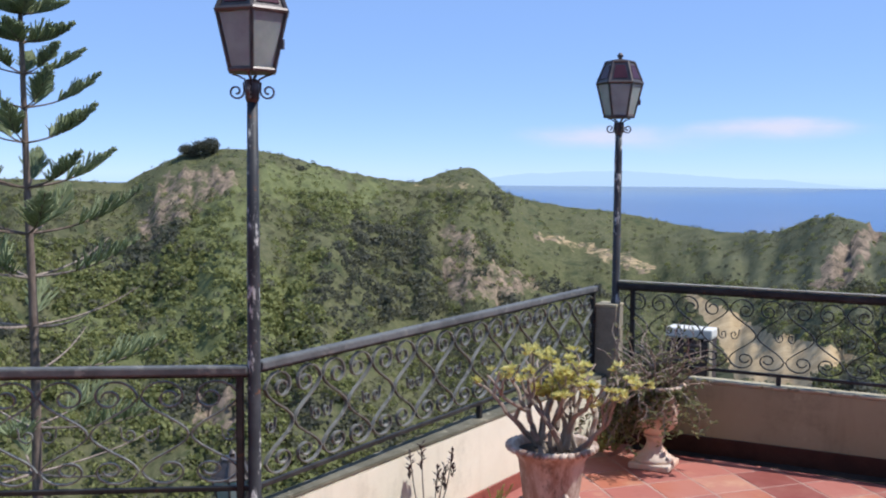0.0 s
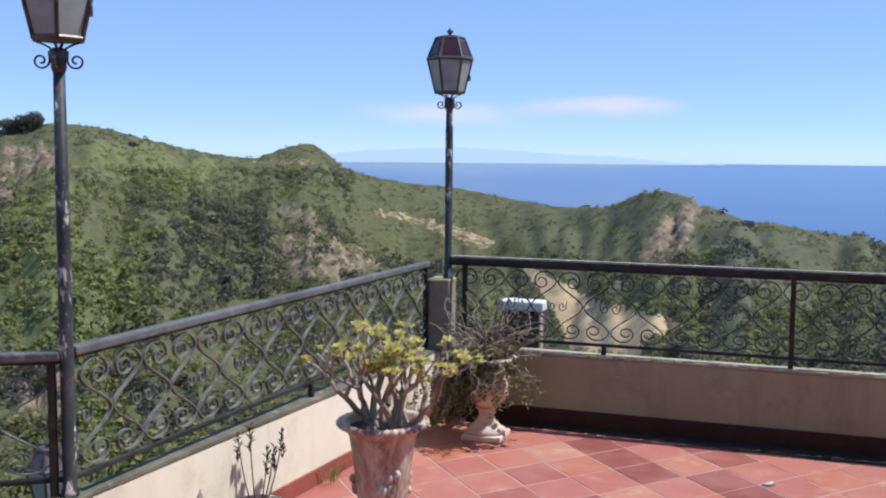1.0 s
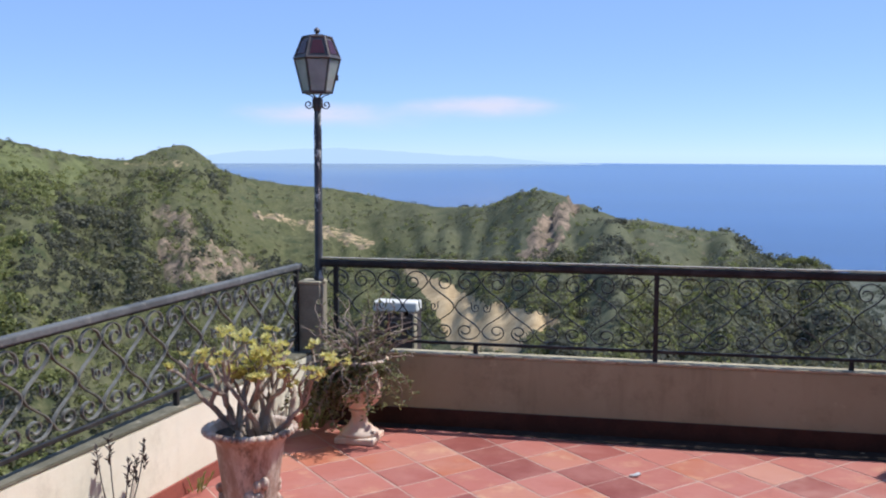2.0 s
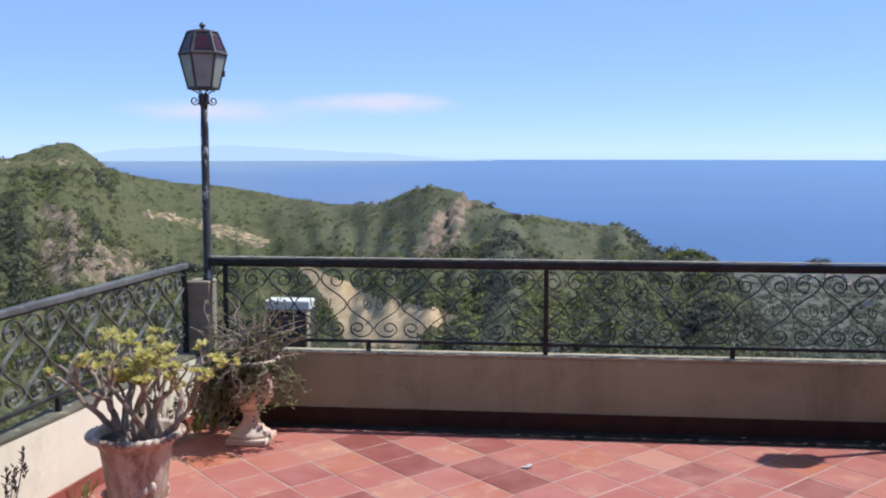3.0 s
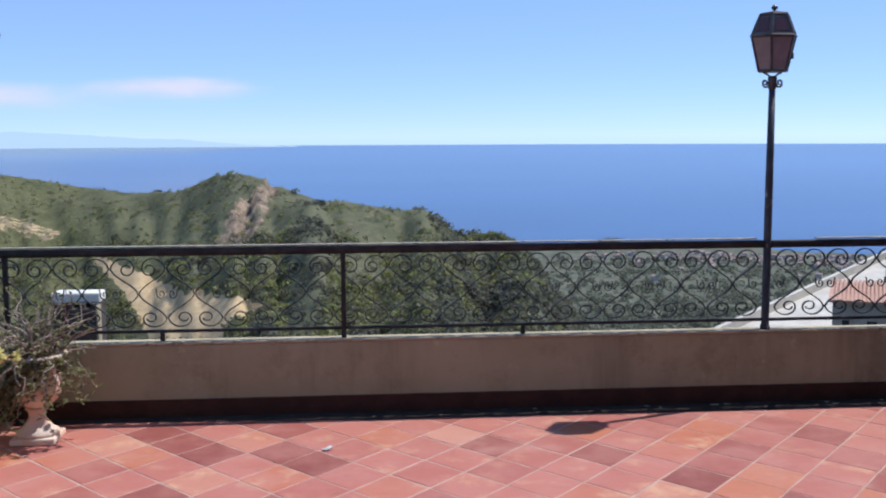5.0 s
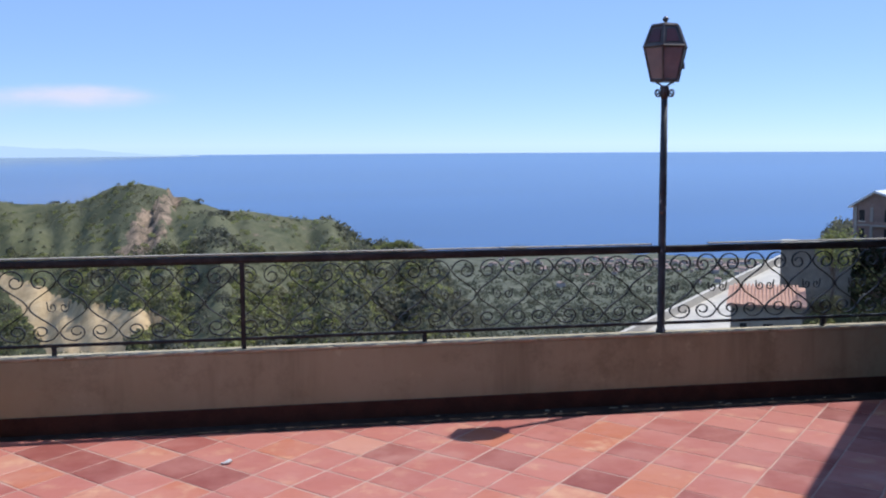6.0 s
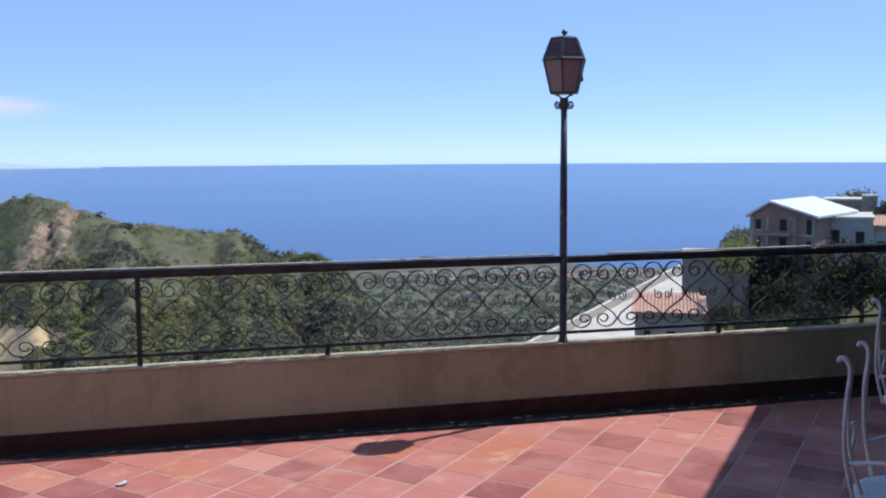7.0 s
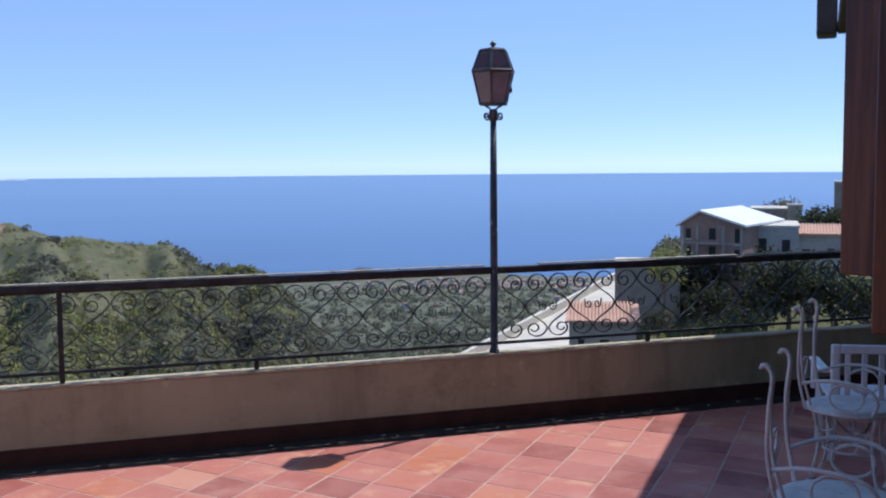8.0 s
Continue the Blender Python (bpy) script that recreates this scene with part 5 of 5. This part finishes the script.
def bush_field(name, spots, material, label, leaves):
    """Many bushes as leaf tufts, one mesh. spots: x, y, z, radius."""
    s = np.array(spots)
    n = len(s)
    a = np_rng.uniform(0, 2 * np.pi, (n, leaves))
    h = np_rng.uniform(-0.15, 1.0, (n, leaves))
    q = np.sqrt(np.maximum(1 - h * h, 0)) * np_rng.uniform(0.7, 1.08, (n, leaves))
    d = np.stack([q * np.cos(a), q * np.sin(a), h * np_rng.uniform(0.65, 1.15, (n, leaves))], -1)
    c = s[:, None, :3] + d * s[:, None, 3:4]
    u = np_rng.normal(size=(n, leaves, 3))
    u /= np.linalg.norm(u, axis=-1, keepdims=True)
    nor = d + 0.5 * np_rng.normal(size=d.shape)
    nor /= np.linalg.norm(nor, axis=-1, keepdims=True)
    u = np.cross(nor, u)
    u /= np.linalg.norm(u, axis=-1, keepdims=True) + 1e-6
    v = np.cross(nor, u)
    size = s[:, None, 3:4] * np_rng.uniform(0.16, 0.36, (n, leaves, 1))
    quad = np.stack([c - u * size, c - v * size * 0.7, c + u * size, c + v * size * 0.7], 2).reshape(-1, 3)
    me = bpy.data.meshes.new(name)
    k = n * leaves
    me.vertices.add(4 * k)
    me.vertices.foreach_set("co", quad.ravel())
    me.loops.add(4 * k)
    me.loops.foreach_set("vertex_index", np.arange(4 * k, dtype=np.int32))
    me.polygons.add(k)
    me.polygons.foreach_set("loop_start", np.arange(0, 4 * k, 4, dtype=np.int32))
    me.update(calc_edges=True)
    me.materials.append(material)
    return tagged(new(name, me), label, "bushes", kind="stuff")


scrub, dark, fresh, plain = [], [], [], []
rg = random.Random(23)
for _ in range(40000):
    az = rg.uniform(-56, 12)
    crest = table(RIDGE_AT, az)
    r = crest * rg.uniform(0.45, 1.0)
    z = land(az, r)
    el = math.degrees(math.atan2(z - EYE, r))
    a = radians(az)
    x, y = r * math.sin(a), r * math.cos(a)
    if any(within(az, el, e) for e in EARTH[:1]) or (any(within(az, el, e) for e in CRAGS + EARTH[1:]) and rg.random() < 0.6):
        continue
    crown = r > crest * 0.80 and az > -24 or (az < -24 and el > -1.0)
    if crown and rg.random() < 0.72:
        continue
    thick = noise.fractal(Vector((x / 34, y / 34, 9.1)), 0.9, 2.0, 4)
    size = rg.uniform(0.5, 1.5) * (1 + 0.3 * thick) * (0.65 if crown else 1)
    wob = thick * 0.8
    low = el < -3.8 and az < -33
    green = any(within(az + wob, el + wob, e) for e in LUSH)
    if any(within(az + wob, el + wob, e) for e in DARK_AT):
        if rg.random() < (0.45 if az < -14 else 0.2):
            dark.append((x, y, z, rg.uniform(0.9, 2.9) * (0.55 if crown else 1) * (r / crest) ** 1.5))
    elif within(az + wob, el + wob, WOODS) and rg.random() < 0.5:
        (dark if rg.random() < 0.45 else scrub).append((x, y, z, rg.uniform(0.9, 2.4)))
    elif thick > 0.36 and not crown and not green:
        if rg.random() < 0.3:
            dark.append((x, y, z, size * 1.5))
    elif thick > -0.05 or rg.random() < 0.45:
        if low and rg.random() < 0.45:
            continue
        (fresh if rg.random() < (0.72 if low or green else 0.3) else scrub).append((x, y, z, size * (1.75 if low else 1)))
for _ in range(7000):
    az = rg.uniform(4, 31)
    r = 110 * math.exp(rg.uniform(0, 2.2))
    z = land(az, r)
    a = radians(az)
    x, y = r * math.sin(a), r * math.cos(a)
    el = math.degrees(math.atan2(z - EYE, r))
    big_one = any(within(az, el, e) for e in DARK_AT)
    if r < 250 and az > 18.5:
        continue
    (dark if big_one or rg.random() < 0.22 else plain).append((x, y, z, rg.uniform(0.6, 1.9) * (1 + r / 800)))
for _ in range(900):
    az, r = rg.uniform(29.0, 44), rg.choice((rg.uniform(52, 76), rg.uniform(108, 150)))
    z = land(az, r)
    (dark if rg.random() < 0.88 else scrub).append((r * math.sin(radians(az)), r * math.cos(radians(az)), z, rg.uniform(0.35, 1.1)))
for _ in range(420):                      # rough grass round the hut
    az, r = rg.uniform(25.0, 35.5), rg.uniform(76, 90)
    if 25.9 < az < 29.4 and r > 79 or az < 28 and r > 77.5:
        continue
    fresh.append((r * math.sin(radians(az)), r * math.cos(radians(az)), land(az, r), rg.uniform(0.15, 0.4)))
bush_field("scrub_bushes", scrub, M_LEAF_FAR, "olive green scrub bushes over the hillsides", 22)
bush_field("dark_bushes", dark, M_LEAF_DARK, "dark evergreen bushes and trees in the gullies", 34)
bush_field("fresh_bushes", fresh, M_LEAF_BRIGHT, "fresh green shrubs on the lower slopes", 34)
bush_field("grove_trees", plain, M_LEAF_GROVE_HAZED, "olive groves on the coastal plain, greyed as by haze", 22)


def tree(x, y, z, tall, wide, mat, label, seed, tufts=900, name="tree"):
    top = thing(name, x, y, z, label, "tree")
    rg2 = random.Random(seed)
    wood = bmesh.new()
    tube(wood, smooth_path([(0, 0, -0.5), (0.05 * tall, 0, tall * 0.25), (0, 0.04 * tall, tall * 0.5)], 4), 0.05 * tall * 0.5, 0.02 * tall, n=8)
    heads = []
    for i in range(9):
        a = i * 2.4 + rg2.uniform(-.3, .3)
        q = wide * rg2.uniform(0.25, 0.75)
        e = Vector((q * math.cos(a), q * math.sin(a), tall * rg2.uniform(0.5, 0.9)))
        tube(wood, smooth_path([(0, 0, tall * rg2.uniform(0.25, 0.45)), (e.x * 0.5, e.y * 0.5, e.z * 0.75), e], 3), 0.012 * tall, 0.004 * tall, n=5)
        heads.append((e, wide * rg2.uniform(0.28, 0.5)))
    part("trunk", wood, M_PINEBARK, top)
    bm = bmesh.new()
    for i in range(tufts):
        c, r = rg2.choice(heads)
        w = Vector((rg2.gauss(0, 1), rg2.gauss(0, 1), rg2.gauss(0, 0.8))).normalized()
        p = c + w * r * rg2.uniform(0.6, 1.1)
        leaf(bm, p, Vector((rg2.uniform(-1, 1), rg2.uniform(-1, 1), rg2.uniform(-.6, .8))).normalized(), w, wide * rg2.uniform(0.10, 0.2), wide * 0.09)
    part("crown", bm, mat, top)
    return top


for i, (az, d, z, tall, wide, mat) in enumerate(((30.9, 84, -10.2, 5.3, 1.9, M_LEAF_BRIGHT), (32.2, 92, -12.0, 5.0, 2.6, M_LEAF_SHADED), (33.6, 88, -12.6, 4.6, 2.8, M_LEAF_SHADED), (34.9, 92, -12.0, 5.2, 2.8, M_LEAF_SHADED),
                                                (36.2, 84, -13.2, 6.6, 2.8, M_LEAF_SHADED), (37.4, 86, -12.9, 8.0, 3.0, M_LEAF_SHADED), (38.6, 84, -13.2, 7.4, 2.8, M_LEAF_SHADED), (39.8, 86, -12.9, 6.2, 2.8, M_LEAF_SHADED),
                                                (41.4, 84, -13.2, 6.2, 3.0, M_LEAF_SHADED), (33.0, 80, -14.0, 3.4, 2.2, M_LEAF_SHADED), (35.4, 80, -14.0, 4.2, 2.4, M_LEAF_SHADED), (37.0, 140, -9.6, 6.8, 2.6, M_LEAF_FAR),
                                                (38.7, 120, -9.3, 5.8, 2.4, M_LEAF_SHADED), (39.5, 120, -9.3, 6.6, 2.6, M_LEAF_SHADED), (40.4, 120, -9.3, 6.2, 2.8, M_LEAF_SHADED), (29.6, 76, -14.2, 2.6, 1.3, M_LEAF_SHADED), (30.6, 84, -13.0, 3.0, 1.6, M_LEAF_FAR))):
    c = spot(az, d, z)
    tree(c.x, c.y, z, tall, wide, mat, "bushy green tree on the slope below the houses", 40 + i)
for i, (az, d, el, wide) in enumerate(((-41.0, 388, 1.25, 5.4), (-41.9, 388, 1.1, 4.2), (-36.0, 380, 0.2, 3.0), (-11.0, 400, -2.95, 2.0), (14.0, 340, -6.1, 3.6), (-2.2, 300, -3.62, 1.8))):
    z = EYE + d * math.tan(radians(el)) - 1.2
    c = spot(az, d, z)
    tree(c.x, c.y, z, wide * 0.75, wide, M_LEAF_DARK, "round dark tree standing on the ridge", 70 + i, 2600 if i < 2 else 1100)
for i, (az, el, wide) in enumerate(((5.6, -5.75, 1.8), (6.2, -5.72, 2.0), (6.8, -5.60, 2.2), (7.3, -5.52, 2.4), (7.9, -5.62, 2.2), (8.4, -5.85, 2.0))):
    z = EYE + 292 * math.tan(radians(el)) - 1.6
    c = spot(az, 292, z)
    tree(c.x, c.y, z, wide * 0.8, wide, M_LEAF_BRIGHT, "olive green tree at the low end of the ridge", 90 + i, 1100)

# the araucaria beside the terrace
PD = 20.0
c = spot(-50.85, PD, -9)
pine = thing("norfolk_pine", c.x, c.y, -9, "tall thin star pine with tiered upswept branches", "tree")
pz = lambda y: EYE + PD * math.tan(radians(-4.16 + math.degrees(math.atan((441 - y) / 1800)))) + 9
part("trunk", tube(bmesh.new(), smooth_path([(0.05, 0, 0), (0.12, 0, pz(640)), (0.02, 0, pz(350)), (-0.06, 0, pz(60)), (-0.10, 0, pz(-60))], 5), 0.11, 0.02, n=9), M_PINEBARK, pine, smooth=True)
rg = random.Random(3)
tiers = [(-30, 0.28, 0.3), (8, 0.45, 0.45), (52, 0.58, 0.7), (98, 0.60, 0.85), (150, 0.85, 1.05), (205, 0.92, 1.25), (262, 0.85, 1.4), (335, 0.80, 1.65), (410, 0.75, 1.9), (480, 0.60, 2.1), (560, 0.5, 2.3), (640, 0.4, 2.4), (725, 0.35, 2.4), (800, 0.3, 2.4)]
for k, (yy, lift, ln) in enumerate(tiers):
    z = pz(yy)
    tier = part("tier", tube(bmesh.new(), [(0, 0, z - 0.03), (0, 0, z + 0.03)], 0.05, n=8), M_PINEBARK, pine)
    for i in range(5):
        a = radians(72 * i + 36 * (k % 2) + 12 * k + rg.uniform(-8, 8) + 20)
        L = ln * rg.uniform(0.85, 1.1)
        lush = 1.0 if yy < 420 else (0.5 if rg.random() < 0.5 else 0.0)
        pts = smooth_path([(0, 0, z), (0.35 * L * math.cos(a), 0.35 * L * math.sin(a), z + 0.08 * L * lift), (0.7 * L * math.cos(a), 0.7 * L * math.sin(a), z + 0.26 * L * lift), (L * math.cos(a), L * math.sin(a), z + 0.55 * L * lift)], 4)
        part("branch", tube(bmesh.new(), pts, 0.028 if yy > 300 else 0.018, 0.008, n=5), M_PINEBARK if yy < 450 else M_TWIG, tier)
        if lush:
            bm = bmesh.new()
            side = Vector((-math.sin(a), math.cos(a), 0))
            start = 0.15 if yy < 120 else 0.45
            cnt = int(130 * lush)
            for j in range(cnt):
                s = start + (1 - start) * (j / cnt)
                p = pts[min(int(s * (len(pts) - 1)), len(pts) - 1)]
                spread = (1.05 - s) * 0.42 * L * (1 if s > start + 0.1 else 0.5) + 0.05
                w = (side * rg.uniform(-1, 1) + Vector((math.cos(a), math.sin(a), 0)) * rg.uniform(0.2, 0.9) + Vector((0, 0, rg.uniform(0.25, 0.9)))).normalized()
                q = [p, p + w * spread * 0.5 + Vector((0, 0, 0.02)), p + w * spread + Vector((0, 0, spread * 0.25))]
                tube(bm, q, 0.020, 0.012, n=4)
            part("foliage", bm, M_PINE, tier)

# ---- terrace floor and its tiles ----
TA, TB = Vector((0.1818, 0.2066, 0)), Vector((0.1790, -0.2036, 0))
T0 = Vector((-1.292, 5.131, 0))
bm = bmesh.new()
edge = [LEFT_A + left_out * 0.05, LEFT_B + Vector((-0.05, 0.03, 0)), Vector((9.4, WY + 0.03, 0)), Vector((9.4, -4, 0)), Vector((-5.6, -4, 0)), SIDE_END + side_out * 0.05]
hi = [bm.verts.new((p.x, p.y, 0.0005)) for p in edge]
lo = [bm.verts.new((p.x, p.y, -0.3)) for p in edge]
bm.faces.new(hi[::-1])
bm.faces.new(lo)
for i in range(6):
    bm.faces.new((hi[i], hi[(i + 1) % 6], lo[(i + 1) % 6], lo[i]))
floor = tagged(part("floor", bm, M_GROUT), "terracotta tiled terrace floor with sandy joints", "floor", kind="structure")


def tile_mesh(grow):
    bm = bmesh.new()
    k = 0.480 + grow
    base = [T for T in (-k * TA - k * TB, k * TA - k * TB, k * TA + k * TB, -k * TA + k * TB)]
    lo = [bm.verts.new((p.x, p.y, -0.004)) for p in base]
    mid = [bm.verts.new((p.x, p.y, 0.0015)) for p in base]
    hi = [bm.verts.new((p.x * 0.985, p.y * 0.985, 0.0028)) for p in base]
    for a, b in ((lo, mid), (mid, hi)):
        for i in range(4):
            f = (a[i], b[i], b[(i + 1) % 4], a[(i + 1) % 4])
            bm.faces.new(f)
    bm.faces.new(hi[::-1])
    return mesh_of("tile", bm, M_TILE)


TILES = [tile_mesh(g) for g in (-0.006, 0.0, 0.004)]


def on_terrace(p):
    if p.y > WY - 0.02:
        return False
    if (p - LEFT_A).dot(left_out) > -0.03 and p.y > LEFT_A.y:
        return False
    return within(p.x, p.y, [(q.x, q.y) for q in edge])


rng = random.Random(7)
spots = []
for i in range(-40, 60):
    for j in range(-40, 60):
        c = T0 + TA * (i + 0.5) + TB * (j + 0.5)
        if on_terrace(c):
            spots.append(c)
near = [c for c in spots if c.y > 3.55 and c.x < 5.2]
near.sort(key=lambda c: -c.y)
near = near[:300]
chosen = {(round(c.x, 3), round(c.y, 3)) for c in near}
for c in near:
    ob = new("tile", rng.choice(TILES))
    ob.parent = floor
    ob.matrix_basis = pose(c.x, c.y, rng.uniform(-0.0005, 0.0005), rng.uniform(-0.1, 0.1), rng.uniform(-0.1, 0.1), rng.uniform(-0.5, 0.5))
verts, faces = [], []
for c in spots:
    if (round(c.x, 3), round(c.y, 3)) in chosen:
        continue
    n = len(verts)
    for p in (-0.48 * TA - 0.48 * TB, 0.48 * TA - 0.48 * TB, 0.48 * TA + 0.48 * TB, -0.48 * TA + 0.48 * TB):
        verts += [(c.x + p.x, c.y + p.y, -0.004), (c.x + p.x, c.y + p.y, 0.002)]
    faces.append((n + 7, n + 5, n + 3, n + 1))
    for a in range(4):
        b = (a + 1) % 4
        faces.append((n + 2 * a, n + 2 * a + 1, n + 2 * b + 1, n + 2 * b))
me = bpy.data.meshes.new("tile_field")
me.from_pydata(verts, [], faces)
me.materials.append(M_TILE)
rest = tagged(new("tile_field", me), "terracotta floor tiles", kind="stuff")
rest.parent = floor
